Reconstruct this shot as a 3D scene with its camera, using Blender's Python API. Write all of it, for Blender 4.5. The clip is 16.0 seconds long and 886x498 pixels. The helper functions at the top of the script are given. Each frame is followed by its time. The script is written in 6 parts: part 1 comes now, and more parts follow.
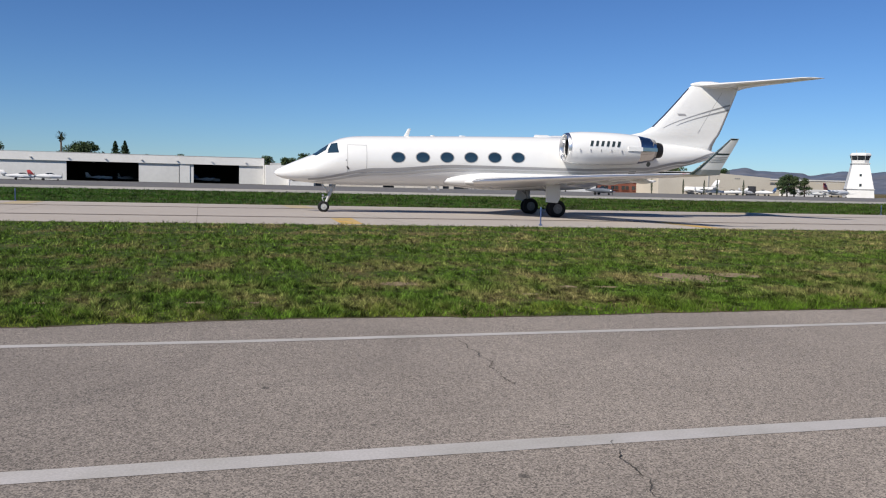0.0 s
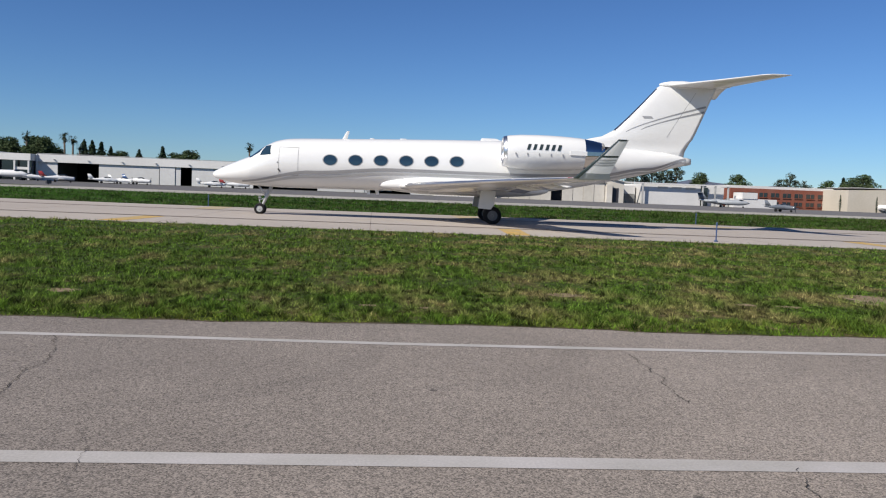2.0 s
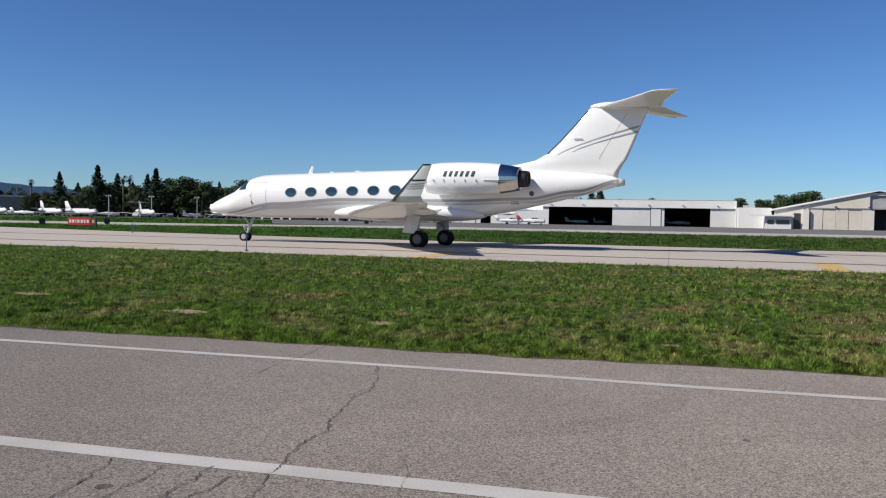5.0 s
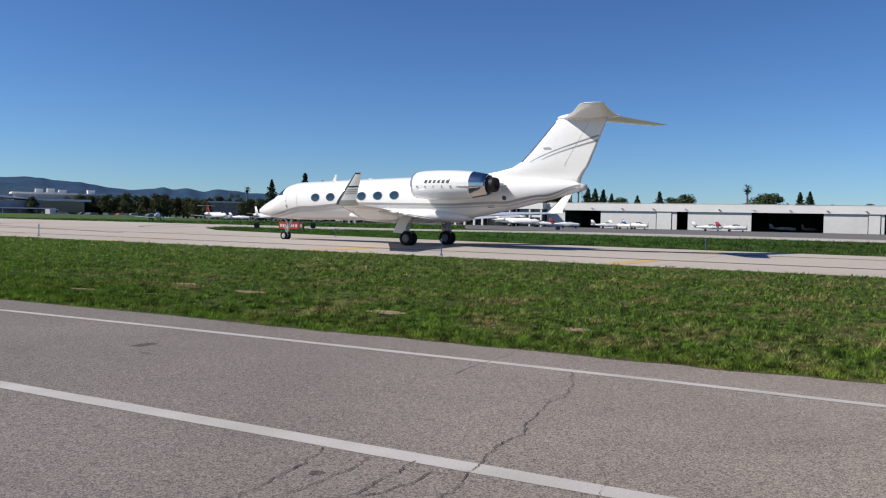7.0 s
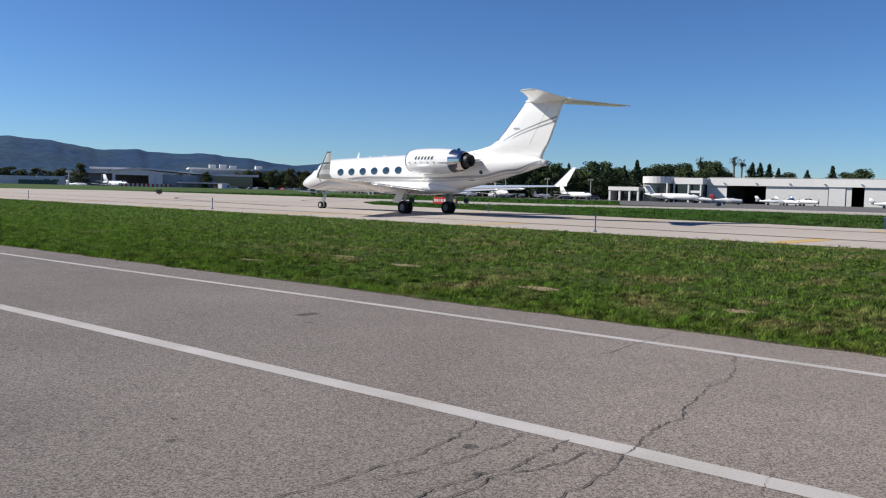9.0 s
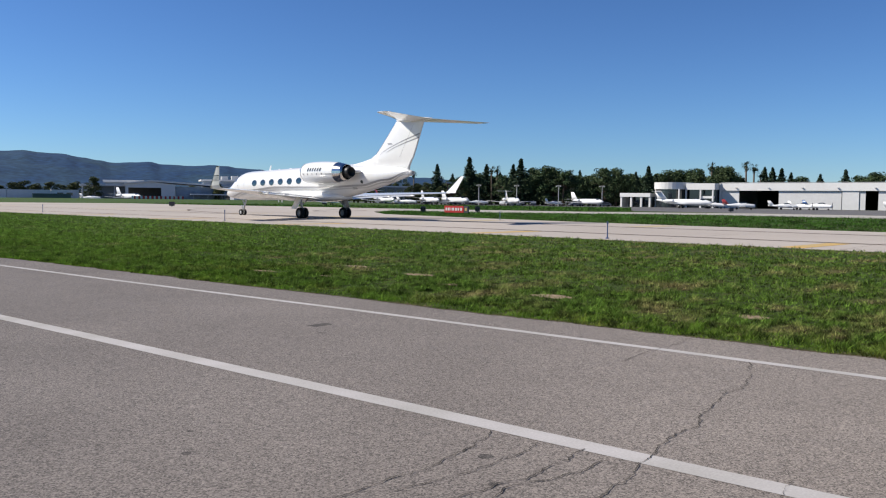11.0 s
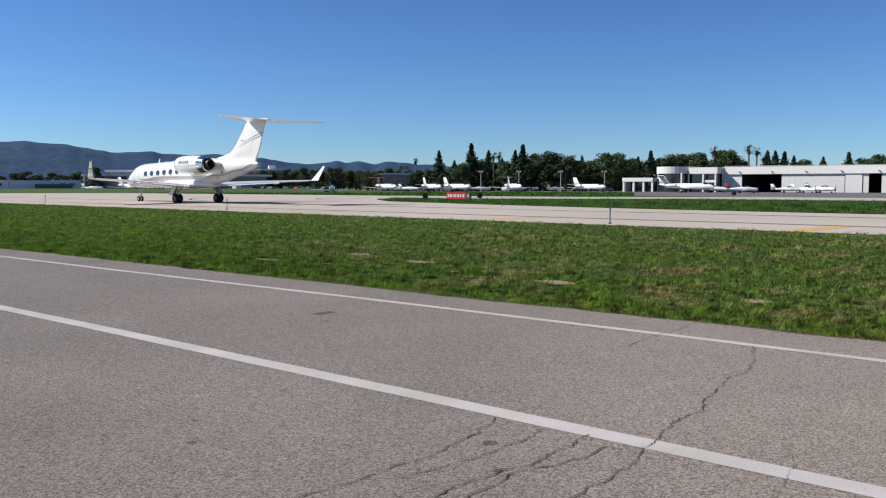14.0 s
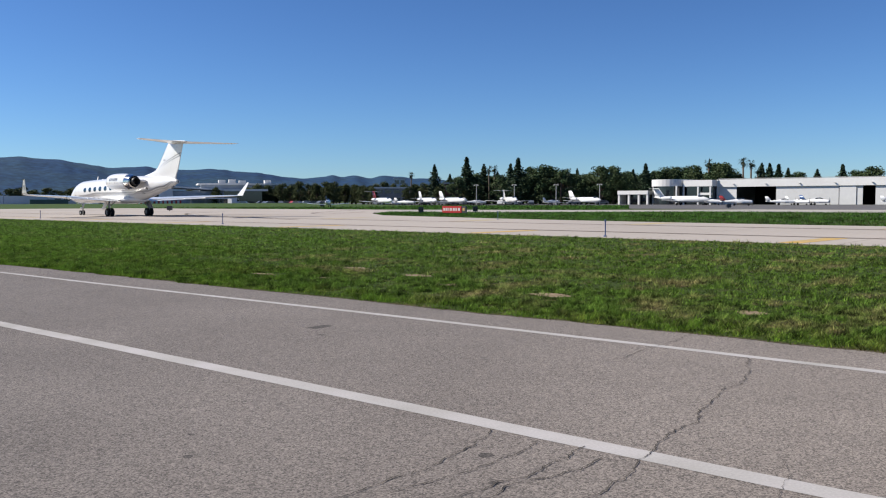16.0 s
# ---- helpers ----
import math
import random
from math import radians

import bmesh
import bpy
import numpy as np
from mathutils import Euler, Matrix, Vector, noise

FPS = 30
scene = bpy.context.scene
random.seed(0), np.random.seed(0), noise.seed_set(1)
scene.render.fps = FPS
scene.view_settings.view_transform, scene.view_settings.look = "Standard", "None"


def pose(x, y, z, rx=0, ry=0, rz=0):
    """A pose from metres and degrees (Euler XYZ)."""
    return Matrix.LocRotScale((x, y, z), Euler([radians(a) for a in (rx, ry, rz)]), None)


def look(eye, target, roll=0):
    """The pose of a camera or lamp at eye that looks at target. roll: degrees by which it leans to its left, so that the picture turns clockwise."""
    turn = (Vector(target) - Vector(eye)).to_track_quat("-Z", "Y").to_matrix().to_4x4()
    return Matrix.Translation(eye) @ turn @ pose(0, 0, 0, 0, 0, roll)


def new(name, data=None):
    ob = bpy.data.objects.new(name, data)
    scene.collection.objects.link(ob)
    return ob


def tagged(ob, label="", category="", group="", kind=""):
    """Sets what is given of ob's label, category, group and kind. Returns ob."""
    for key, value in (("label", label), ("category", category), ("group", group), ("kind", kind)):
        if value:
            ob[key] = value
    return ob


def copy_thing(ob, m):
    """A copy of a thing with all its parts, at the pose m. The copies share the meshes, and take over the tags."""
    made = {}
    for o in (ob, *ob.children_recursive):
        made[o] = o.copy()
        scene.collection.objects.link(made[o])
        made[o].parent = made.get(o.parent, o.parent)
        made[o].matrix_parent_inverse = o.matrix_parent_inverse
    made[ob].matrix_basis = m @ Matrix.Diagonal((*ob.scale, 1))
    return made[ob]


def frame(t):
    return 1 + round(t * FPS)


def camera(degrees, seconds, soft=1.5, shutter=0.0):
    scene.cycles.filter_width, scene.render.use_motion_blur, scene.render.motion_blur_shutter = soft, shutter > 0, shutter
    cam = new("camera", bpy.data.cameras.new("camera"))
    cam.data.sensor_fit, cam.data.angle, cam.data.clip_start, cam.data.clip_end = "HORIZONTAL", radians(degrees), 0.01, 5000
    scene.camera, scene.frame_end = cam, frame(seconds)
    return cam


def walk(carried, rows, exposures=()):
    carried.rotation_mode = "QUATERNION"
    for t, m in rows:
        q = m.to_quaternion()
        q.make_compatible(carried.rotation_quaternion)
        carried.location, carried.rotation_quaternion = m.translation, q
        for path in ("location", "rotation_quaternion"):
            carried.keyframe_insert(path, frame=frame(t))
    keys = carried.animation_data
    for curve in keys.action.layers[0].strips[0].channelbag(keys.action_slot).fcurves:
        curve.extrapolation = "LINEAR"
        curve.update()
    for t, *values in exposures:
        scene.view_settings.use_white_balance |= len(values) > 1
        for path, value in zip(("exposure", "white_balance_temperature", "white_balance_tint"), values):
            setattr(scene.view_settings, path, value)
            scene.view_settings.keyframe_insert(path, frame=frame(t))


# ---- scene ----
cam = camera(55.45, 16.0, soft=1.15)

# seconds, eye, yaw to the left, pitch, roll: a hand-held phone that turns on the spot
PATH = [
    (0, 0.132, 0.006, 1.562, -16.11, -4.45, 1.35),
    (0.5, 0.138, 0.018, 1.547, -15.03, -4.33, 1.27),
    (1, 0.131, 0.036, 1.532, -10.47, -3.95, 2.13),
    (1.5, 0.114, 0.055, 1.526, -7.46, -3.75, 2.29),
    (2, 0.102, 0.054, 1.515, -4.83, -3.95, 2.23),
    (2.5, 0.084, 0.044, 1.517, -1.54, -4.17, 1.87),
    (3, 0.068, 0.069, 1.520, 1.02, -3.95, 0.80),
    (3.5, 0.044, 0.069, 1.551, 3.61, -2.42, -0.99),
    (4, 0.055, 0.061, 1.560, 7.82, -2.41, -0.21),
    (4.5, 0.041, 0.056, 1.565, 10.39, -2.23, 0.57),
    (5, 0.040, 0.014, 1.557, 15.07, -2.15, 0.96),
    (5.2, 0.040, -0.006, 1.556, 17.08, -2.46, 1.43),
    (7.3, -0.022, -0.039, 1.550, 29.60, -2.22, 1.21),
    (7.5, -0.047, -0.029, 1.554, 30.70, -2.52, 1.30),
    (8, -0.056, -0.039, 1.559, 33.26, -3.06, 0.70),
    (8.5, -0.044, -0.025, 1.557, 38.08, -4.23, 0.01),
    (9, -0.038, -0.020, 1.555, 38.27, -3.91, 1.38),
    (11.5, -0.045, -0.025, 1.565, 39.17, -3.30, 0.56),
    (12, -0.046, -0.022, 1.568, 39.15, -3.33, 0.58),
    (12.5, -0.044, -0.015, 1.563, 39.16, -3.42, 0.33),
    (13, -0.041, -0.022, 1.564, 39.46, -3.62, 0.42),
    (13.5, -0.042, -0.022, 1.564, 39.54, -3.84, 0.38),
    (14, -0.045, -0.020, 1.566, 39.26, -4.24, 0.08),
    (14.5, -0.046, -0.022, 1.567, 39.17, -4.13, 0.24),
    (15, -0.047, -0.021, 1.563, 39.11, -4.30, 0.28),
    (15.5, -0.041, -0.025, 1.575, 38.62, -4.47, 1.23),
    (16, -0.026, -0.037, 1.562, 38.98, -3.31, -0.17),
]
walk(cam, [(t, pose(x, y, z, 90 + pitch, 0, yaw) @ pose(0, 0, 0, 0, 0, roll)) for t, x, y, z, yaw, pitch, roll in PATH],
     ((0.0, 0.20), (2.5, 0.21), (5.0, 0.30), (8.5, 0.40), (12.0, 0.48), (16.0, 0.50)))

# ---- light ----
SUN_ELEVATION, SUN_SIDE = 40.0, 235.0        # degrees; side from +y towards +x
world = bpy.data.worlds.new("world")
scene.world = world
world.use_nodes = True
sky = world.node_tree.nodes.new("ShaderNodeTexSky")
sky.sky_type, sky.sun_disc = "NISHITA", False
sky.sun_elevation, sky.sun_rotation = radians(SUN_ELEVATION), radians(SUN_SIDE)
sky.air_density, sky.dust_density, sky.ozone_density = 1.0, 0.1, 3.0
sky.altitude = 1200
deep = world.node_tree.nodes.new("ShaderNodeGamma")
deep.inputs["Gamma"].default_value = 1.15
tint = world.node_tree.nodes.new("ShaderNodeMix")
tint.data_type, tint.blend_type = "RGBA", "MULTIPLY"
tint.inputs["Factor"].default_value = 1.0
tint.inputs["B"].default_value = (0.602, 0.826, 1.125, 1)
world.node_tree.links.new(sky.outputs[0], deep.inputs[0])
world.node_tree.links.new(deep.outputs[0], tint.inputs["A"])
world.node_tree.links.new(tint.outputs["Result"], world.node_tree.nodes["Background"].inputs[0])
world.node_tree.nodes["Background"].inputs[1].default_value = 0.053

sun_way = Vector((math.sin(radians(SUN_SIDE)) * math.cos(radians(SUN_ELEVATION)),
                  math.cos(radians(SUN_SIDE)) * math.cos(radians(SUN_ELEVATION)), math.sin(radians(SUN_ELEVATION))))
sun = new("sun", bpy.data.lights.new("sun", "SUN"))
sun.data.energy, sun.data.angle, sun.data.color = 5.0, radians(0.53), (1.0, 0.935, 0.835)
sun.matrix_world = look(sun_way * 100, (0, 0, 0))


# ---- materials ----
def material(name, colour, rough=0.6, metal=0.0, vary=0.12, grain=8.0, bump=0.0, big=0.35, tint=None, spread=0.0, coat=0.0, island=False):
    """Base colour varied at two sizes of noise, with fine relief; spread: how far single pieces differ."""
    m = bpy.data.materials.new(name)
    m.use_nodes = True
    nt = m.node_tree
    b = nt.nodes["Principled BSDF"]
    b.inputs["Roughness"].default_value, b.inputs["Metallic"].default_value = rough, metal
    b.inputs["Coat Weight"].default_value = coat
    b.inputs["Specular IOR Level"].default_value = 0.5 if rough < 0.65 else 0.15
    b.inputs["Coat Roughness"].default_value = 0.06
    c = Vector(colour)
    t = Vector(tint) if tint else c * 0.75
    geo = nt.nodes.new("ShaderNodeNewGeometry")
    tex = nt.nodes.new("ShaderNodeTexCoord")
    n1, n2 = nt.nodes.new("ShaderNodeTexNoise"), nt.nodes.new("ShaderNodeTexNoise")
    n1.inputs["Scale"].default_value, n1.inputs["Detail"].default_value = grain, 4
    n2.inputs["Scale"].default_value, n2.inputs["Detail"].default_value = big, 3
    for n in (n1, n2):
        nt.links.new(tex.outputs["Object"], n.inputs["Vector"])
    ramp = nt.nodes.new("ShaderNodeMapRange")
    ramp.inputs[1].default_value, ramp.inputs[2].default_value = 0.35, 0.68
    nt.links.new(n2.outputs["Fac"], ramp.inputs[0])
    mix = nt.nodes.new("ShaderNodeMix")
    mix.data_type = "RGBA"
    mix.inputs["A"].default_value, mix.inputs["B"].default_value = (*c, 1), (*t, 1)
    nt.links.new(ramp.outputs[0], mix.inputs["Factor"])
    bright = nt.nodes.new("ShaderNodeMapRange")
    bright.inputs[3].default_value, bright.inputs[4].default_value = 1 - vary, 1 + vary
    bright.inputs[1].default_value, bright.inputs[2].default_value = 0.25, 0.75
    nt.links.new(n1.outputs["Fac"], bright.inputs[0])
    mul = nt.nodes.new("ShaderNodeVectorMath")
    mul.operation = "SCALE"
    nt.links.new(mix.outputs["Result"], mul.inputs[0])
    nt.links.new(bright.outputs[0], mul.inputs["Scale"])
    out = mul
    if spread:
        rnd = nt.nodes.new("ShaderNodeMapRange")
        rnd.inputs[3].default_value, rnd.inputs[4].default_value = 1 - spread, 1 + spread
        if island:
            nt.links.new(geo.outputs["Random Per Island"], rnd.inputs[0])
        else:
            info = nt.nodes.new("ShaderNodeObjectInfo")
            nt.links.new(info.outputs["Random"], rnd.inputs[0])
        out = nt.nodes.new("ShaderNodeVectorMath")
        out.operation = "SCALE"
        nt.links.new(mul.outputs[0], out.inputs[0])
        nt.links.new(rnd.outputs[0], out.inputs["Scale"])
    nt.links.new(out.outputs[0], b.inputs["Base Color"])
    if bump:
        bp = nt.nodes.new("ShaderNodeBump")
        bp.inputs["Strength"].default_value, bp.inputs["Distance"].default_value = bump, 0.02
        nt.links.new(n1.outputs["Fac"], bp.inputs["Height"])
        nt.links.new(bp.outputs[0], b.inputs["Normal"])
    return m


def asphalt_material(name, light, dark, stone):
    """Worn aggregate: light and dark chips in a grey binder, with broad stains."""
    m = bpy.data.materials.new(name)
    m.use_nodes = True
    nt = m.node_tree
    b = nt.nodes["Principled BSDF"]
    b.inputs["Roughness"].default_value = 0.9
    b.inputs["Diffuse Roughness"].default_value = 0.4
    b.inputs["Specular IOR Level"].default_value = 0.25
    tex = nt.nodes.new("ShaderNodeTexCoord")
    chips = nt.nodes.new("ShaderNodeTexVoronoi")
    chips.inputs["Scale"].default_value = stone
    chips2 = nt.nodes.new("ShaderNodeTexNoise")
    chips2.inputs["Scale"].default_value, chips2.inputs["Detail"].default_value = stone * 0.35, 5
    chips2.inputs["Roughness"].default_value = 0.75
    stain = nt.nodes.new("ShaderNodeTexNoise")
    stain.inputs["Scale"].default_value, stain.inputs["Detail"].default_value = 0.45, 6
    for n in (chips, chips2, stain):
        nt.links.new(tex.outputs["Object"], n.inputs["Vector"])
    bw = nt.nodes.new("ShaderNodeRGBToBW")
    nt.links.new(chips.outputs["Color"], bw.inputs[0])
    r1 = nt.nodes.new("ShaderNodeMapRange")
    r1.inputs[1].default_value, r1.inputs[2].default_value = 0.22, 0.78
    nt.links.new(bw.outputs[0], r1.inputs[0])
    r3 = nt.nodes.new("ShaderNodeMapRange")
    r3.inputs[1].default_value, r3.inputs[2].default_value = 0.3, 0.7
    nt.links.new(chips2.outputs["Fac"], r3.inputs[0])
    both = nt.nodes.new("ShaderNodeMath")
    both.operation = "MULTIPLY_ADD"
    both.inputs[1].default_value = 0.62
    half = nt.nodes.new("ShaderNodeMath")
    half.operation = "MULTIPLY"
    half.inputs[1].default_value = 0.38
    nt.links.new(r3.outputs[0], half.inputs[0])
    nt.links.new(r1.outputs[0], both.inputs[0])
    nt.links.new(half.outputs[0], both.inputs[2])
    mix = nt.nodes.new("ShaderNodeMix")
    mix.data_type = "RGBA"
    mix.inputs["A"].default_value, mix.inputs["B"].default_value = (*dark, 1), (*light, 1)
    nt.links.new(both.outputs[0], mix.inputs["Factor"])
    r2 = nt.nodes.new("ShaderNodeMapRange")
    r2.inputs[1].default_value, r2.inputs[2].default_value = 0.3, 0.7
    r2.inputs[3].default_value, r2.inputs[4].default_value = 0.86, 1.08
    nt.links.new(stain.outputs["Fac"], r2.inputs[0])
    mul = nt.nodes.new("ShaderNodeVectorMath")
    mul.operation = "SCALE"
    nt.links.new(mix.outputs["Result"], mul.inputs[0])
    nt.links.new(r2.outputs[0], mul.inputs["Scale"])
    nt.links.new(mul.outputs[0], b.inputs["Base Color"])
    bp = nt.nodes.new("ShaderNodeBump")
    bp.inputs["Strength"].default_value, bp.inputs["Distance"].default_value = 0.6, 0.006
    nt.links.new(both.outputs[0], bp.inputs["Height"])
    nt.links.new(bp.outputs[0], b.inputs["Normal"])
    return m


def turf_material(name, green, dry, soil, patch, blades=True, spread=(0.38, 1.85)):
    """Grass by place: green, mown-dry and bare tones in stretched patches; single blades differ."""
    m = bpy.data.materials.new(name)
    m.use_nodes = True
    nt = m.node_tree
    b = nt.nodes["Principled BSDF"]
    b.inputs["Roughness"].default_value = 0.8
    b.inputs["Specular IOR Level"].default_value = 0.12
    tex = nt.nodes.new("ShaderNodeTexCoord")
    stretch = nt.nodes.new("ShaderNodeMapping")
    stretch.inputs["Scale"].default_value = (1.0, 0.5, 1.0)
    nt.links.new(tex.outputs["Object"], stretch.inputs["Vector"])
    swath = nt.nodes.new("ShaderNodeMapping")            # long pale swaths left by the mower
    swath.inputs["Scale"].default_value = (0.10, 0.62, 1.0)
    nt.links.new(tex.outputs["Object"], swath.inputs["Vector"])
    n1, n2, n3 = (nt.nodes.new("ShaderNodeTexNoise") for _ in range(3))
    for n, s, d, way in ((n1, patch, 6, stretch), (n2, patch * 3.1, 5, stretch), (n3, patch, 3, swath)):
        n.inputs["Scale"].default_value, n.inputs["Detail"].default_value = s, d
        nt.links.new(way.outputs[0], n.inputs["Vector"])
    dryness = nt.nodes.new("ShaderNodeMapRange")
    dryness.inputs[1].default_value, dryness.inputs[2].default_value = 0.50, 0.66
    add = nt.nodes.new("ShaderNodeMath")
    add.operation = "MULTIPLY_ADD"
    add.inputs[1].default_value = 0.35
    nt.links.new(n3.outputs["Fac"], add.inputs[0])
    low = nt.nodes.new("ShaderNodeMath")
    low.operation = "MULTIPLY"
    low.inputs[1].default_value = 0.68
    nt.links.new(n1.outputs["Fac"], low.inputs[0])
    apart, east = nt.nodes.new("ShaderNodeSeparateXYZ"), nt.nodes.new("ShaderNodeMath")
    east.operation = "MULTIPLY_ADD"               # drier towards +x, where the strip is worn
    east.inputs[1].default_value = 0.0022
    nt.links.new(tex.outputs["Object"], apart.inputs[0])
    nt.links.new(apart.outputs[0], east.inputs[0])
    nt.links.new(low.outputs[0], east.inputs[2])
    nt.links.new(east.outputs[0], add.inputs[2])
    nt.links.new(add.outputs[0], dryness.inputs[0])
    mix = nt.nodes.new("ShaderNodeMix")
    mix.data_type = "RGBA"
    mix.inputs["A"].default_value, mix.inputs["B"].default_value = (*green, 1), (*dry, 1)
    nt.links.new(dryness.outputs[0], mix.inputs["Factor"])
    bare = nt.nodes.new("ShaderNodeMapRange")
    bare.inputs[1].default_value, bare.inputs[2].default_value = 0.6, 0.72
    bare.inputs[4].default_value = 0.35 if blades else 0.8
    nt.links.new(n2.outputs["Fac"], bare.inputs[0])
    mix2 = nt.nodes.new("ShaderNodeMix")
    mix2.data_type = "RGBA"
    mix2.inputs["B"].default_value = (*soil, 1)
    nt.links.new(mix.outputs["Result"], mix2.inputs["A"])
    nt.links.new(bare.outputs[0], mix2.inputs["Factor"])
    out = mix2.outputs["Result"]
    if blades:
        geo = nt.nodes.new("ShaderNodeNewGeometry")
        rnd = nt.nodes.new("ShaderNodeMapRange")
        rnd.inputs[3].default_value, rnd.inputs[4].default_value = spread
        nt.links.new(geo.outputs["Random Per Island"], rnd.inputs[0])
        tuft, tone, both = nt.nodes.new("ShaderNodeTexNoise"), nt.nodes.new("ShaderNodeMapRange"), nt.nodes.new("ShaderNodeMath")
        tuft.inputs["Scale"].default_value, tuft.inputs["Detail"].default_value = patch * 6.5, 3
        nt.links.new(stretch.outputs[0], tuft.inputs["Vector"])
        tone.inputs[1].default_value, tone.inputs[2].default_value = 0.38, 0.62
        tone.inputs[3].default_value, tone.inputs[4].default_value = 0.20, 1.90
        nt.links.new(tuft.outputs["Fac"], tone.inputs[0])
        both.operation = "MULTIPLY"
        nt.links.new(tone.outputs[0], both.inputs[0])
        nt.links.new(rnd.outputs[0], both.inputs[1])
        mul = nt.nodes.new("ShaderNodeVectorMath")
        mul.operation = "SCALE"
        nt.links.new(out, mul.inputs[0])
        west, view_light = nt.nodes.new("ShaderNodeMapRange"), nt.nodes.new("ShaderNodeMath")
        west.inputs[1].default_value, west.inputs[2].default_value = -38, -3      # brighter towards -x: view-dependent light, put into the blade colour
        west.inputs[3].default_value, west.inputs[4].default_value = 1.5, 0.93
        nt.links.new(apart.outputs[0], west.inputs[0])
        view_light.operation = "MULTIPLY"
        nt.links.new(west.outputs[0], view_light.inputs[0])
        nt.links.new(both.outputs[0], view_light.inputs[1])
        nt.links.new(view_light.outputs[0], mul.inputs["Scale"])
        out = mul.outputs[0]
    nt.links.new(out, b.inputs["Base Color"])
    if blades:
        thin, both = nt.nodes.new("ShaderNodeBsdfTranslucent"), nt.nodes.new("ShaderNodeMixShader")
        both.inputs[0].default_value = 0.22
        nt.links.new(out, thin.inputs[0])
        nt.links.new(b.outputs[0], both.inputs[1])
        nt.links.new(thin.outputs[0], both.inputs[2])
        nt.links.new(both.outputs[0], nt.nodes["Material Output"].inputs[0])
    return m


def glass_material(name, colour, rough=0.05):
    m = material(name, colour, rough=rough, vary=0.05, grain=2)
    m.node_tree.nodes["Principled BSDF"].inputs["Specular IOR Level"].default_value = 0.9
    return m


WHITE_PAINT = material("aircraft_white", (0.73, 0.73, 0.72), 0.22, vary=0.015, grain=3, big=0.4, tint=(0.71, 0.71, 0.705), coat=0.5)
BELLY_PAINT = material("aircraft_belly", (0.515, 0.515, 0.507), 0.28, vary=0.03, grain=4, coat=0.3, tint=(0.468, 0.468, 0.452))
STRIPE_GREY = material("stripe_grey", (0.328, 0.328, 0.335), 0.3, vary=0.04, coat=0.3)
STRIPE_PALE = material("stripe_pale", (0.484, 0.484, 0.484), 0.3, vary=0.04, coat=0.3)
STRIPE_DARK = material("stripe_dark", (0.035, 0.05, 0.05), 0.3, vary=0.05, coat=0.3)
PANEL_LINE = material("panel_line", (0.351, 0.351, 0.351), 0.5)
BARE_METAL = material("bare_metal", (0.78, 0.78, 0.78), 0.3, 1.0, vary=0.05, grain=6)
CHROME = material("polished_nozzle", (0.56, 0.54, 0.53), 0.14, 1.0, vary=0.06, grain=5)
DARK_METAL = material("sooty_metal", (0.03, 0.03, 0.032), 0.5, 0.6, vary=0.2, grain=14)
GEAR_METAL = material("gear_metal", (0.484, 0.484, 0.468), 0.4, 0.2, vary=0.08)
RUBBER = material("tyre_rubber", (0.018, 0.018, 0.019), 0.8, vary=0.2, grain=25, bump=0.2)
CABIN_GLASS = glass_material("cabin_glass", (0.02, 0.045, 0.07))
RED_LENS = glass_material("red_lens", (0.45, 0.02, 0.02))

ASPHALT = asphalt_material("worn_asphalt", (0.375, 0.325, 0.287), (0.046, 0.0415, 0.038), 112.0)
RUNWAY_ASPHALT = asphalt_material("runway_asphalt", (0.156, 0.148, 0.148), (0.078, 0.078, 0.078), 9.0)
CONCRETE = material("taxiway_concrete", (0.406, 0.363, 0.324), 0.85, vary=0.07, grain=3.0, big=0.06, tint=(0.351, 0.312, 0.277), bump=0.1)
PALE_CONCRETE = material("pale_concrete", (0.406, 0.382, 0.343), 0.85, vary=0.06, grain=2.0, big=0.05)
JOINT = material("joint_filler", (0.101, 0.078, 0.0663), 0.9, vary=0.25, grain=2.0)
LINE_WHITE = material("worn_white_paint", (0.435, 0.412, 0.402), 0.7, vary=0.12, grain=60, big=1.6, tint=(0.359, 0.342, 0.32), bump=0.2)
LINE_YELLOW = material("worn_yellow_paint", (0.53, 0.335, 0.0936), 0.75, vary=0.15, grain=5, big=0.8, tint=(0.413, 0.312, 0.156))
LINE_FADED = material("faded_yellow_paint", (0.429, 0.343, 0.203), 0.8, vary=0.12, grain=4, big=0.6, tint=(0.39, 0.328, 0.234))
CRACK = material("crack_dirt", (0.039, 0.0351, 0.032), 0.95, vary=0.4, grain=12, big=2.0, tint=(0.0858, 0.0764, 0.0663))
SOIL = material("bare_soil", (0.27, 0.205, 0.14), 0.95, vary=0.3, grain=12, big=2.5, tint=(0.17, 0.13, 0.075), bump=0.5)
SHADED_SOIL = material("shaded_soil", (0.085, 0.066, 0.042), 0.95, vary=0.4, grain=14, big=2.5, tint=(0.05, 0.05, 0.022), bump=0.5)
TURF = turf_material("turf_base", (0.0404, 0.059, 0.0103), (0.112, 0.086, 0.0343), (0.161, 0.11, 0.0601), 1.0, blades=False)
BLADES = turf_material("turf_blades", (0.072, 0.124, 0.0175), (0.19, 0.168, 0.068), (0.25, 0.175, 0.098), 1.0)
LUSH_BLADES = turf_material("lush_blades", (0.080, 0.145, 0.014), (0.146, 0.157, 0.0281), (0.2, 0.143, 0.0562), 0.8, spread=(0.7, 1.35))
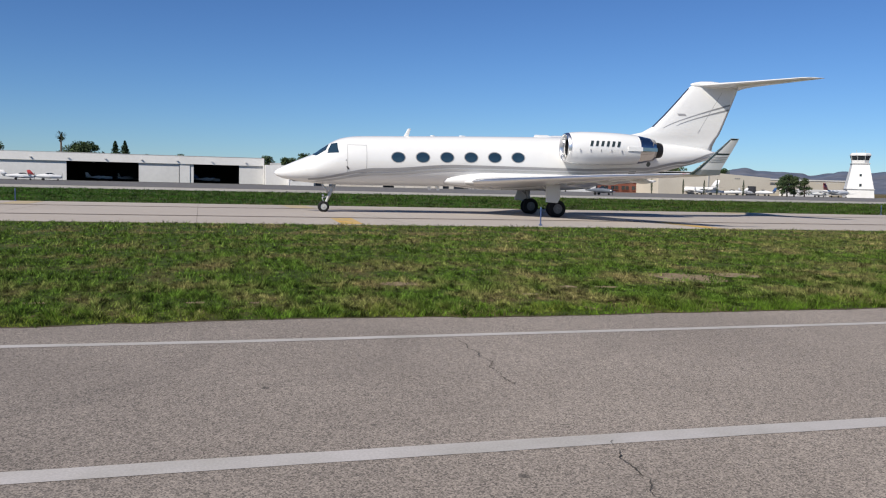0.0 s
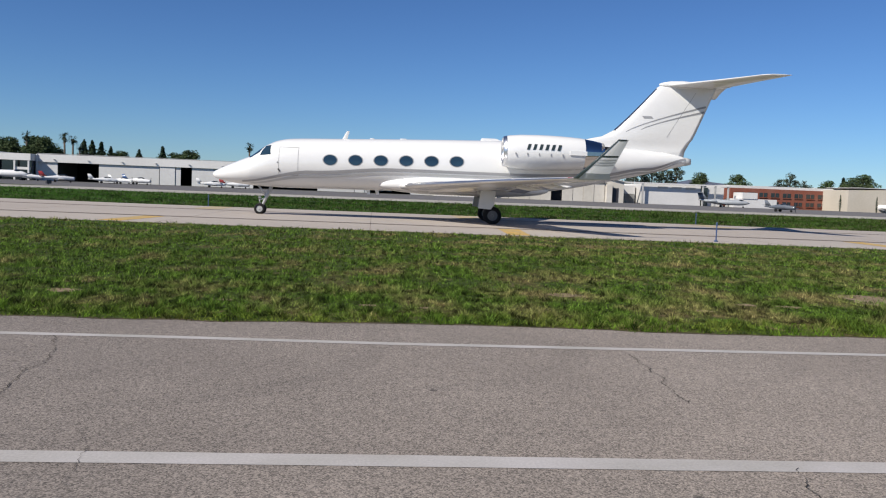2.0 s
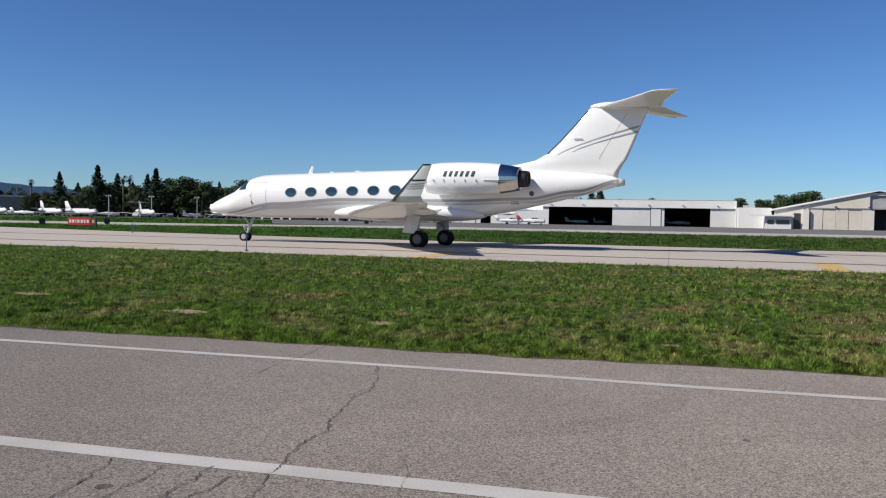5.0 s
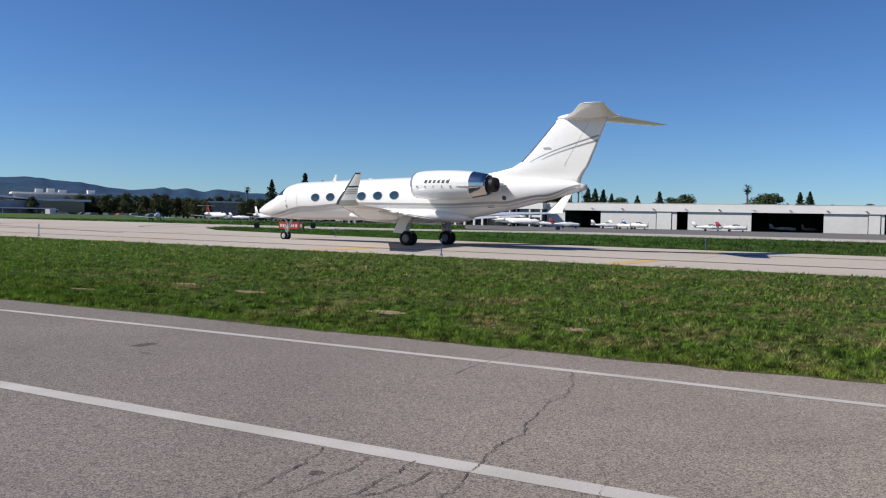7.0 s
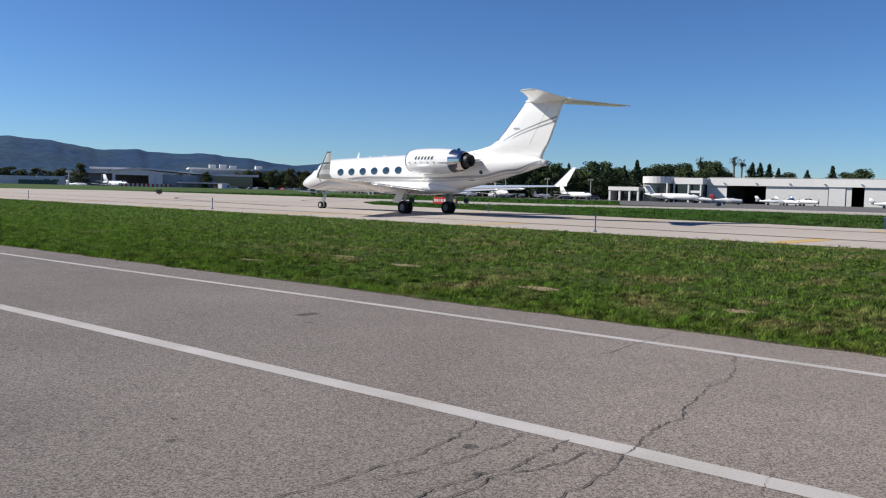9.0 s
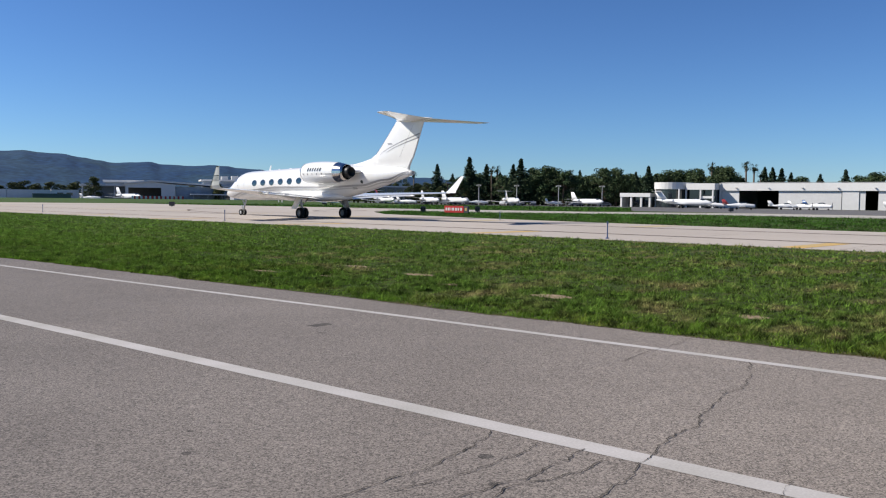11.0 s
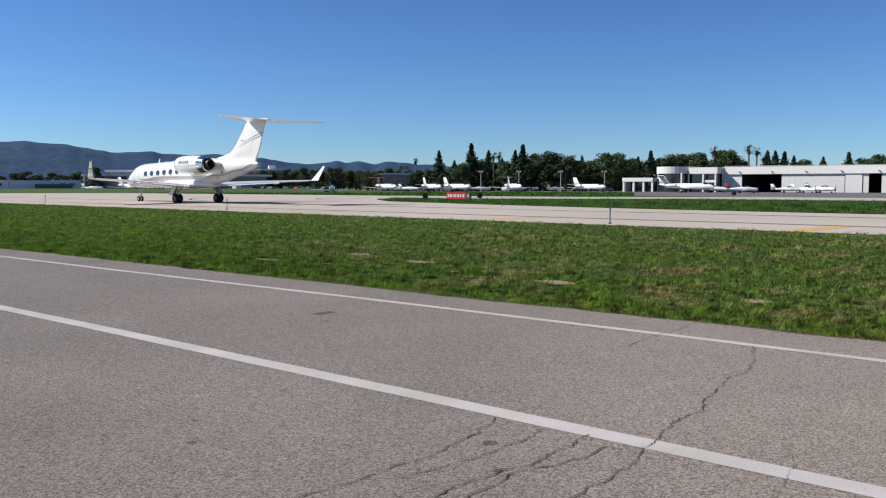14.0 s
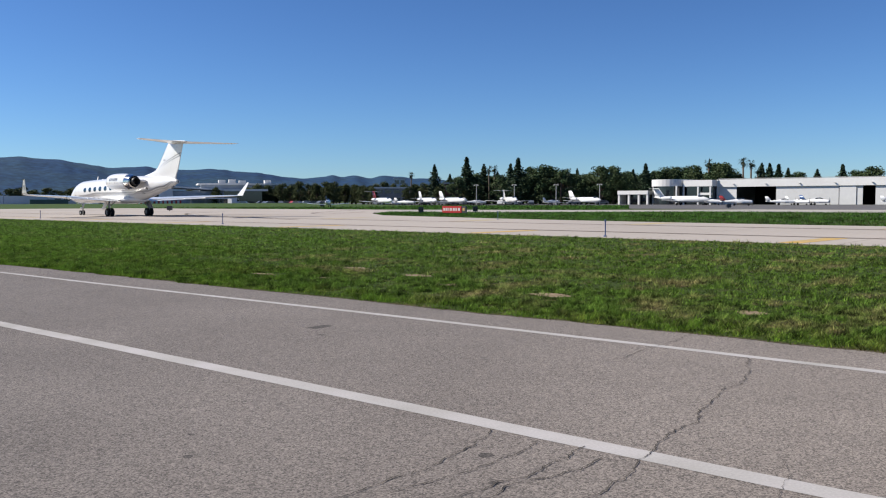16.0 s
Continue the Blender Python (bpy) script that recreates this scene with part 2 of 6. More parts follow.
BANK_TURF = turf_material("bank_turf", (0.050, 0.085, 0.018), (0.062, 0.088, 0.020), (0.075, 0.085, 0.03), 0.3, blades=False)
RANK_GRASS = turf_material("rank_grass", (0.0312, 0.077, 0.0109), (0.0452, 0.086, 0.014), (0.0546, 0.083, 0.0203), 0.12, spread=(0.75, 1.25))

HANGAR_WHITE = material("hangar_white", (0.663, 0.655, 0.64), 0.6, vary=0.04, grain=1.5, big=0.12, tint=(0.601, 0.593, 0.577))
HANGAR_PANEL = material("hangar_panel", (0.593, 0.589, 0.585), 0.55, vary=0.05, grain=1.0, big=0.15, tint=(0.554, 0.546, 0.542), spread=0.04)
HANGAR_TAN = material("hangar_tan", (0.61, 0.575, 0.515), 0.65, vary=0.05, grain=1.0, big=0.12, tint=(0.523, 0.484, 0.413), spread=0.04)
WALL_TAN = material("stucco_tan", (0.546, 0.499, 0.421), 0.8, vary=0.05, grain=2.0, big=0.12, tint=(0.499, 0.452, 0.374))
BRICK_RED = material("brick_red", (0.22, 0.095, 0.07), 0.85, vary=0.15, grain=5.0, big=0.4, tint=(0.218, 0.0702, 0.0468))
SHADED_INSIDE = material("hangar_inside_shade", (0.05, 0.052, 0.055), 0.8, vary=0.2, grain=0.6)
WALL_BLUE = material("blue_grey_wall", (0.32, 0.37, 0.43), 0.6, vary=0.06, grain=1.5)
ROOF_GREY = material("roof_grey", (0.257, 0.257, 0.25), 0.8, vary=0.1, grain=1.0)
DARK_GLASS = glass_material("dark_glass", (0.02, 0.025, 0.03), 0.08)
PALE_STEEL = material("pale_steel", (0.429, 0.429, 0.421), 0.5, vary=0.06)
DARK_PAINT = material("dark_paint", (0.05, 0.05, 0.055), 0.5, vary=0.1)
GREEN_PAINT = material("green_paint", (0.039, 0.0936, 0.078), 0.6, vary=0.1)
SIGN_RED = material("sign_red", (0.468, 0.0234, 0.0234), 0.45, vary=0.05)
SIGN_WHITE = material("sign_white", (0.624, 0.624, 0.608), 0.5, vary=0.03)
WHEEL_GREY = material("wheel_grey", (0.16, 0.16, 0.16), 0.5, 0.3, vary=0.1)
MARKER_BLUE = material("marker_blue", (0.05, 0.085, 0.20), 0.4, vary=0.08)
BARK = material("bark", (0.101, 0.078, 0.0585), 0.9, vary=0.2, grain=5)
PALM_BARK = material("palm_bark", (0.133, 0.109, 0.0858), 0.9, vary=0.2, grain=5)
LEAF_DARK = material("conifer_leaf", (0.0275, 0.0525, 0.0296), 0.7, vary=0.3, grain=1.5, big=0.4, tint=(0.0424, 0.065, 0.0327), spread=0.45, island=True)
LEAF_MID = material("broad_leaf", (0.045, 0.0774, 0.0327), 0.7, vary=0.3, grain=1.5, big=0.3, tint=(0.0686, 0.0899, 0.0386), spread=0.45, island=True)
LEAF_OLIVE = material("olive_leaf", (0.0762, 0.0879, 0.0325), 0.7, vary=0.3, grain=1.5, big=0.3, tint=(0.0557, 0.0762, 0.0304), spread=0.45, island=True)
LEAF_GREY = material("eucalyptus_leaf", (0.0811, 0.106, 0.0815), 0.7, vary=0.3, grain=1.5, big=0.3, tint=(0.0624, 0.0874, 0.0593), spread=0.45, island=True)
LEAF_PALM = material("palm_leaf", (0.0499, 0.0686, 0.037), 0.7, vary=0.3, grain=2, spread=0.3, island=True)
# distance haze is part of both hill colours, as blue
HILL_NEAR = material("chaparral_hill_haze", (0.013, 0.041, 0.098), 0.95, vary=0.4, grain=0.06, big=0.006, tint=(0.024, 0.057, 0.092))
HILL_FAR = material("dry_hill_haze", (0.0819, 0.105, 0.156), 0.95, vary=0.25, grain=0.03, big=0.006, tint=(0.117, 0.125, 0.156))


# ---- mesh helpers ----
def part(name, bm, mat, parent=None, label="", smooth=False, m=None):
    me = bpy.data.meshes.new(name)
    bm.to_mesh(me)
    bm.free()
    me.materials.append(mat)
    if smooth:
        me.polygons.foreach_set("use_smooth", [True] * len(me.polygons))
    ob = new(name, me)
    ob.parent = parent
    if m is not None:
        ob.matrix_basis = m
    return tagged(ob, label)


def thing(name, m, label, category, group="", kind=""):
    ob = new(name)
    ob.matrix_basis = m
    ob.empty_display_size = 0.3
    return tagged(ob, label, category, group, kind)


def box(bm, x0, x1, y0, y1, z0, z1, bevel=0.0):
    r = bmesh.ops.create_cube(bm, size=1, matrix=Matrix.Translation(((x0 + x1) / 2, (y0 + y1) / 2, (z0 + z1) / 2))
                              @ Matrix.Diagonal((abs(x1 - x0), abs(y1 - y0), abs(z1 - z0), 1)))
    if bevel:
        edges = {e for v in r["verts"] for e in v.link_edges}
        bmesh.ops.bevel(bm, geom=list(edges), offset=bevel, segments=2, affect="EDGES", clamp_overlap=True)
    return bm


def boxed(*a, bevel=0.0):
    return box(bmesh.new(), *a, bevel=bevel)


def loft(rings, bm=None, cap=True, close=True):
    """A skin over rings of points, each with the same count."""
    bm = bm or bmesh.new()
    rows = [[bm.verts.new(p) for p in ring] for ring in rings]
    n = len(rows[0])
    for a, b in zip(rows, rows[1:]):
        for i in range(n if close else n - 1):
            j = (i + 1) % n
            bm.faces.new((a[i], a[j], b[j], b[i]))
    if cap and close:
        bm.faces.new(rows[0][::-1])
        bm.faces.new(rows[-1])
    bmesh.ops.recalc_face_normals(bm, faces=bm.faces)
    return bm


def tube(points, radii, sides=10, bm=None):
    """A round bar through points."""
    pts = [Vector(p) for p in points]
    rings = []
    for i, p in enumerate(pts):
        d = (pts[min(i + 1, len(pts) - 1)] - pts[max(i - 1, 0)]).normalized()
        u = d.orthogonal().normalized() if abs(d.z) > 0.9 else d.cross(Vector((0, 0, 1))).normalized()
        v = d.cross(u)
        r = radii[i] if isinstance(radii, (list, tuple)) else radii
        rings.append([p + r * (math.cos(a) * u + math.sin(a) * v) for a in [2 * math.pi * k / sides for k in range(sides)]])
    return loft(rings, bm)


def sheet(outline, z, bm=None):
    bm = bm or bmesh.new()
    bm.faces.new([bm.verts.new((x, y, z)) for x, y in outline])
    bmesh.ops.recalc_face_normals(bm, faces=bm.faces)
    for f in bm.faces:
        if f.normal.z < 0:
            f.normal_flip()
    return bm


def slab(outline, z0, z1):
    """A flat plate with thickness."""
    bm = bmesh.new()
    return loft([[(x, y, z0) for x, y in outline], [(x, y, z1) for x, y in outline]], bm)


def polar(side, reach):
    """A place on the ground by compass side (degrees from +y towards +x) and distance from the origin."""
    return math.sin(radians(side)) * reach, math.cos(radians(side)) * reach


# ---- ground, road, taxiway ----
SKEW = -0.0465            # the taxiway runs a little away from the road


def skewed(x, y):
    return y + SKEW * x


R = 4600
rim = [(R * math.cos(2 * math.pi * k / 64), R * math.sin(2 * math.pi * k / 64)) for k in range(64)]
ground = part("ground", sheet(rim, 0.0), TURF)
tagged(ground, "wide flat airfield ground under mown and dry grass", "ground", kind="structure")


def verge(x):
    """The ragged line where the road's asphalt meets the grass."""
    return 9.25 + 0.13 * math.exp(-((x - 0.5) / 2.6) ** 2) + 0.10 * noise.noise((x * 0.35, 0, 0)) + 0.09 * noise.noise((x * 1.7, 3, 0)) + 0.05 * noise.noise((x * 5, 7, 0))


xs = [-160 + 0.4 * k for k in range(700)]
bm = bmesh.new()
far = [bm.verts.new((x, verge(x), 0.012)) for x in xs]
near = [bm.verts.new((x, -14, 0.012)) for x in xs]
for k in range(len(xs) - 1):
    bm.faces.new((near[k], near[k + 1], far[k + 1], far[k]))
road = tagged(part("road", bm, ASPHALT), "worn grey asphalt service road with fine cracks", "road", kind="structure")


def painted_line(name, way, width, label, z=0.015):
    """A worn painted line; way: its y, or its y at a few x where it drifts."""
    bm = bmesh.new()
    rows = []
    for k in range(900):
        x = -150 + k * 0.3
        y = float(np.interp(x, *way))
        a = 0.006 * noise.noise((x * 3.0, y, 1))
        b = 0.006 * noise.noise((x * 3.0, y, 9))
        rows.append((bm.verts.new((x, y - width / 2 + a, z)), bm.verts.new((x, y + width / 2 + b, z))))
    for (a, b), (c, d) in zip(rows, rows[1:]):
        bm.faces.new((a, c, d, b))
    return tagged(part(name, bm, LINE_WHITE), label, "road marking", kind="structure")


painted_line("road_line", ((-9, -2.5, 0, 2.85, 4.5, 8), (4.685, 4.64, 4.634, 4.612, 4.584, 4.54)), 0.196, "broad worn white line painted along the asphalt road")
painted_line("road_edge_line", ((-20, -14.7, -8.4, -3.8, -1.7, 0.3, 9), (8.18, 8.18, 8.28, 8.275, 8.25, 8.175, 8.18)), 0.13, "thin white edge line painted on the asphalt road")


def crack(points, width):
    """A jagged dirt-filled crack along a rough way of points."""
    pts = []
    for (x0, y0), (x1, y1) in zip(points, points[1:]):
        n = max(2, int(math.hypot(x1 - x0, y1 - y0) / 0.022))
        pts += [(x0 + (x1 - x0) * i / n, y0 + (y1 - y0) * i / n) for i in range(n)]
    pts.append(points[-1])
    bm, rows = bmesh.new(), []
    for i, (x, y) in enumerate(pts):
        dx, dy = (pts[min(i + 1, len(pts) - 1)][k] - pts[max(i - 1, 0)][k] for k in (0, 1))
        d = math.hypot(dx, dy) or 1
        s = 0.045 * noise.noise((x * 5, y * 5, 2)) + 0.026 * noise.noise((x * 17, y * 17, 5)) + 0.009 * noise.noise((x * 45, y * 45, 5))
        w = width * max(0.1, 0.55 + 0.7 * noise.noise((x * 7, y * 7, 8)) + 0.25 * noise.noise((x * 25, y * 25, 3))) * (0.25 if i in (0, len(pts) - 1) else 1)
        px, py = x - dy / d * s, y + dx / d * s
        rows.append((bm.verts.new((px - dy / d * w, py + dx / d * w, 0.0185)), bm.verts.new((px + dy / d * w, py - dx / d * w, 0.0185))))
    for (a, b), (c, d) in zip(rows, rows[1:]):
        bm.faces.new((a, b, d, c))
    for f in bm.faces:
        f.normal_update()
        if f.normal.z < 0:
            f.normal_flip()
    return tagged(part("crack", bm, CRACK), "dark jagged crack in the worn asphalt", "crack", "cracks in the road", kind="structure")


for way, width in (
        ([(-3.86, 9.2), (-3.83, 8.72), (-3.84, 8.28), (-3.83, 7.65), (-3.8, 7.3)], 0.0055),
        ([(-2.86, 8.2), (-2.64, 7.66), (-2.48, 6.96), (-2.53, 6.74), (-2.48, 6.38), (-2.4, 5.92), (-2.31, 5.56), (-2.33, 5.24), (-2.24, 4.72), (-2.2, 4.5),
          (-2.16, 4.2), (-2.13, 3.85), (-2.2, 3.2), (-2.1, 2.4)], 0.006),
        ([(-3.29, 4.53), (-3.2, 4.2), (-3.15, 3.9), (-3.13, 3.67), (-3.15, 3.4), (-3.15, 3.0), (-3.3, 2.2)], 0.0062),
        ([(-2.61, 4.58), (-2.61, 4.32), (-2.58, 4.0), (-2.62, 3.73), (-2.7, 3.4), (-2.75, 2.6)], 0.0066),
        ([(-2.43, 4.47), (-2.41, 4.17), (-2.46, 3.98), (-2.56, 3.75), (-2.56, 3.4), (-2.4, 2.5)], 0.0066),
        ([(-2.9, 4.5), (-2.86, 4.1), (-2.9, 3.7), (-3.0, 3.2)], 0.005),
        ([(2.6, 7.9), (2.57, 6.85), (2.51, 6.64), (2.5, 6.37), (2.47, 6.05)], 0.006),
        ([(2.58, 4.58), (2.52, 4.37), (2.44, 4.19), (2.43, 3.96), (2.34, 3.7), (2.3, 3.0)], 0.006),
        ([(-1.02, 6.6), (-0.8, 6.92), (-0.61, 7.5)], 0.0025), ([(0.7, 6.9), (0.95, 6.95)], 0.004), ([(0.75, 7.25), (0.98, 7.3)], 0.004),
        ([(-6.0, 6.2), (-5.2, 6.35), (-4.6, 6.6)], 0.004),
        ([(-1.6, 5.2), (-1.45, 4.8), (-1.35, 4.2)], 0.0025),
        ([(3.6, 6.9), (3.9, 6.2), (4.4, 5.6)], 0.0025)):
    crack(way, width)


STAIN = asphalt_material("tarred_asphalt", (0.172, 0.152, 0.136), (0.0234, 0.0218, 0.0203), 120.0)


def stain(x, y, rx, ry, turn=0.0):
    bm = bmesh.new()
    pts = []
    for k in range(22):
        a = 2 * math.pi * k / 22
        r = 1 + 0.35 * noise.noise((math.cos(a) * 1.5 + x, math.sin(a) * 1.5 + y, 4))
        u, v = rx * r * math.cos(a), ry * r * math.sin(a)
        pts.append((x + u * math.cos(turn) - v * math.sin(turn), y + u * math.sin(turn) + v * math.cos(turn)))
    return tagged(part("road_stain", sheet(pts, 0.0128), STAIN), "small dark tar spot on the asphalt road", "stain", "tar spots on the road", kind="structure")


for s in ((-7.68, 7.0, 0.10, 0.17), (-2.67, 3.67, 0.035, 0.03), (1.8, 4.1, 0.03, 0.03), (-4.8, 3.2, 0.03, 0.02), (-3.0, 4.05, 0.05, 0.05), (-7.2, 6.6, 0.05, 0.03),
          (0.6, 6.3, 0.03, 0.04), (-4.4, 2.9, 0.03, 0.03), (1.2, 5.2, 0.02, 0.02)):
    stain(*s)

TYRE_MARK = asphalt_material("tyre_marked_asphalt", (0.350, 0.304, 0.269), (0.042, 0.038, 0.035), 112.0)


def tyre_mark(x, y, r, a0, a1, wide):
    bm, rows = bmesh.new(), []
    for k in range(41):
        a = radians(a0 + (a1 - a0) * k / 40)
        w = wide * (0.6 + 0.5 * noise.noise((a * 6, r, 2))) * min(1.0, 6 * k / 40, 6 * (40 - k) / 40 + 0.05)
        rows.append([bm.verts.new((x + (r + d) * math.cos(a), y + (r + d) * math.sin(a), 0.0127)) for d in (-2.5 * w, 2.5 * w)])
    for (p, q), (s, u) in zip(rows, rows[1:]):
        bm.faces.new((p, s, u, q))
    for f in bm.faces:
        f.normal_update()
        if f.normal.z < 0:
            f.normal_flip()
    tagged(part("tyre_mark", bm, TYRE_MARK), "faint curved tyre mark on the asphalt", "tyre mark", "tyre marks on the road", kind="structure")


for m in ((-2.4, 8.2, 2.6, -80, 20, 0.09), (0.1, 8.3, 2.0, -85, 10, 0.09), (2.6, 8.2, 1.6, -80, 15, 0.08), (5.6, 8.1, 2.2, -100, 10, 0.08)):
    tyre_mark(*m)

# soil strip along the verge; the edge's shadow is in its dark colour
bm = bmesh.new()
rows = []
for x in xs:
    if -60 < x < 40:
        w = 0.01 + 0.06 * noise.noise((x * 2.3, 1, 4)) + 0.04 * noise.noise((x * 9, 5, 4))
        rows.append([bm.verts.new((x, verge(x) - max(0.0, w), 0.0145)), bm.verts.new((x, verge(x) + 0.06, 0.0145))])
for (a, b), (c, d) in zip(rows, rows[1:]):
    bm.faces.new((a, c, d, b))
tagged(part("soil_edge", bm, SHADED_SOIL), "thin crumbling soil edge between asphalt and grass, coloured with its shadow", "soil", kind="structure")

# taxiway: concrete between two grass strips, with dark joint lines and a flare to a side way
NEAR_EDGE, FAR_EDGE = 30.15, 52.2
outline = [(260, skewed(260, NEAR_EDGE)), (260, skewed(260, FAR_EDGE)), (-15, skewed(-15, FAR_EDGE)), (-27, 54.6), (-40, 57.6), (-60, 64.2), (-70, 73), (-79, 86), (-96, 104),
           (-203, 99), (-420, 92), (-420, skewed(-420, NEAR_EDGE))]
taxiway = tagged(part("taxiway", slab(outline, -0.05, 0.02), CONCRETE), "pale concrete taxiway with dark joint lines", "taxiway", kind="structure")
for y0, w in ((35.6, 0.16), (45.9, 0.16)):
    bm = bmesh.new()
    for a in (-w - 0.12, 0.12):
        rows = []
        for k in range(140):
            x = 250 - k * 4.8
            rows.append((bm.verts.new((x, skewed(x, y0 + a), 0.026)), bm.verts.new((x, skewed(x, y0 + a + w), 0.026))))
        for (p, q), (r, s) in zip(rows, rows[1:]):
            bm.faces.new((p, q, s, r))
    tagged(part("taxiway_line", bm, JOINT), "double dark brown line along the concrete taxiway", "taxiway marking", kind="structure")
for k in range(-9, 6):
    x = 5.35 + 14.6 * k
    bar = [(x - 0.35, skewed(x, NEAR_EDGE + 0.1)), (x + 0.45, skewed(x, NEAR_EDGE + 0.1)), (x + 0.85, skewed(x, 35.1)), (x - 0.05, skewed(x, 35.1))]
    tagged(part("yellow_bar", sheet(bar, 0.026), LINE_YELLOW), "worn yellow bar painted on the taxiway's shoulder", "taxiway marking", "yellow bars on the taxiway", kind="structure")
    bar = [(x - 0.5, skewed(x, 46.8)), (x + 0.9, skewed(x, 46.8)), (x + 0.9, skewed(x, FAR_EDGE - 0.2)), (x - 0.5, skewed(x, FAR_EDGE - 0.2))]
    tagged(part("yellow_bar", sheet(bar, 0.026), LINE_FADED), "faded yellow bar painted on the taxiway's shoulder", "taxiway marking", "yellow bars on the taxiway", kind="structure")
for k in range(-24, 14):                       # cross joints of the slabs
    x = k * 7.6
    tagged(part("taxiway_joint", sheet([(x, skewed(x, NEAR_EDGE)), (x + 0.012, skewed(x, NEAR_EDGE)), (x + 0.012, skewed(x, FAR_EDGE)), (x, skewed(x, FAR_EDGE))], 0.0245), JOINT),
           "thin joint between concrete slabs", "taxiway joint", "joints of the taxiway", kind="structure")

# beyond the second grass strip: a pale shoulder, the dark runway and the apron before the hangars
tagged(part("runway_shoulder", slab([(420, 97), (420, 122), (-45, 132), (-62, 113), (-96, 104), (-79, 86), (-62, 88), (-42, 105)], -0.05, 0.02), PALE_CONCRETE), "pale concrete runway shoulder", "runway", kind="structure")
tagged(part("runway", slab([(420, 124), (420, 236), (-125, 246), (-104, 208), (-67, 134)], -0.05, 0.024), RUNWAY_ASPHALT), "dark grey asphalt runway and apron", "runway", kind="structure")
tagged(part("apron", slab([(-104, 209), (-126, 247), (-126, 330), (-420, 330), (-420, 60), (-250, 132), (-205, 162), (-165, 192), (-126, 206)], -0.05, 0.022), RUNWAY_ASPHALT), "grey asphalt apron with parked aircraft", "apron", kind="structure")


def curved_line(way, width):
    """A dark guide line that bends back on itself where the pavements meet."""
    pts = [Vector((*p, 0)) for p in way]
    fine = []
    for k in range(len(pts) - 1):
        p0, p1, p2, p3 = pts[max(k - 1, 0)], pts[k], pts[k + 1], pts[min(k + 2, len(pts) - 1)]
        for i in range(8):
            u = i / 8
            fine.append(0.5 * (2 * p1 + (p2 - p0) * u + (2 * p0 - 5 * p1 + 4 * p2 - p3) * u * u + (3 * p1 - p0 - 3 * p2 + p3) * u ** 3))
    fine.append(pts[-1])
    rows = []
    for k, p in enumerate(fine):
        d = (fine[min(k + 1, len(fine) - 1)] - fine[max(k - 1, 0)]).normalized()
        side = Vector((-d.y, d.x, 0)) * width / 2
        rows.append([(q.x, q.y, 0.027) for q in (p - side, p + side)])
    bm = loft(rows, close=False)
    for f in bm.faces:
        f.normal_update()
        if f.normal.z < 0:
            f.normal_flip()
    tagged(part("taxiway_line", bm, JOINT), "dark curved guide line on the pale concrete", "taxiway marking", kind="structure")


for way in (((-52, 45.5), (-70.1, 51.3), (-78.8, 54.4), (-84.6, 57.2), (-92.5, 63.5), (-99.5, 73.7)), ((-80.1, 82.1), (-74.2, 72.0), (-73.6, 68.6), (-78.1, 70.8), (-86.5, 81.7), (-97, 98))):
    curved_line(way, 0.35)


# ---- grass ----
PATCHES = ((8.4, 13.0, 0.62, 0.75), (9.6, 13.3, 0.40, 0.40), (3.05, 12.6, 0.3, 0.24), (-3.96, 11.56, 0.22, 0.21), (-7.3, 11.77, 0.38, 0.24), (-11.4, 13.2, 0.42, 0.21), (-9.6, 12.1, 0.26, 0.17), (-13.8, 13.8, 0.34, 0.21), (5.62, 12.0, 0.16, 0.14), (6.25, 11.9, 0.2, 0.12), (4.7, 11.2, 0.14, 0.1), (0.07, 10.87, 0.12, 0.1), (4.04, 12.4, 0.14, 0.1), (-1.8, 11.05, 0.16, 0.08), (0.83, 10.8, 0.12, 0.08), (-16.4, 11.5, 0.3, 0.14), (-14.3, 11.5, 0.32, 0.14), (-12.5, 11.65, 0.26, 0.12))
for x, y, rx, ry in PATCHES:
    pts = []
    for k in range(24):
        a = 2 * math.pi * k / 24
        r = 1 + 0.4 * noise.noise((math.cos(a) * 2 + x, math.sin(a) * 2, 1))
        pts.append((x + rx * r * math.cos(a), y + ry * r * math.sin(a)))
    tagged(part("soil_patch", sheet(pts, 0.006), SOIL), "bare dry soil patch in the grass", "soil", "bare patches in the grass", kind="structure")


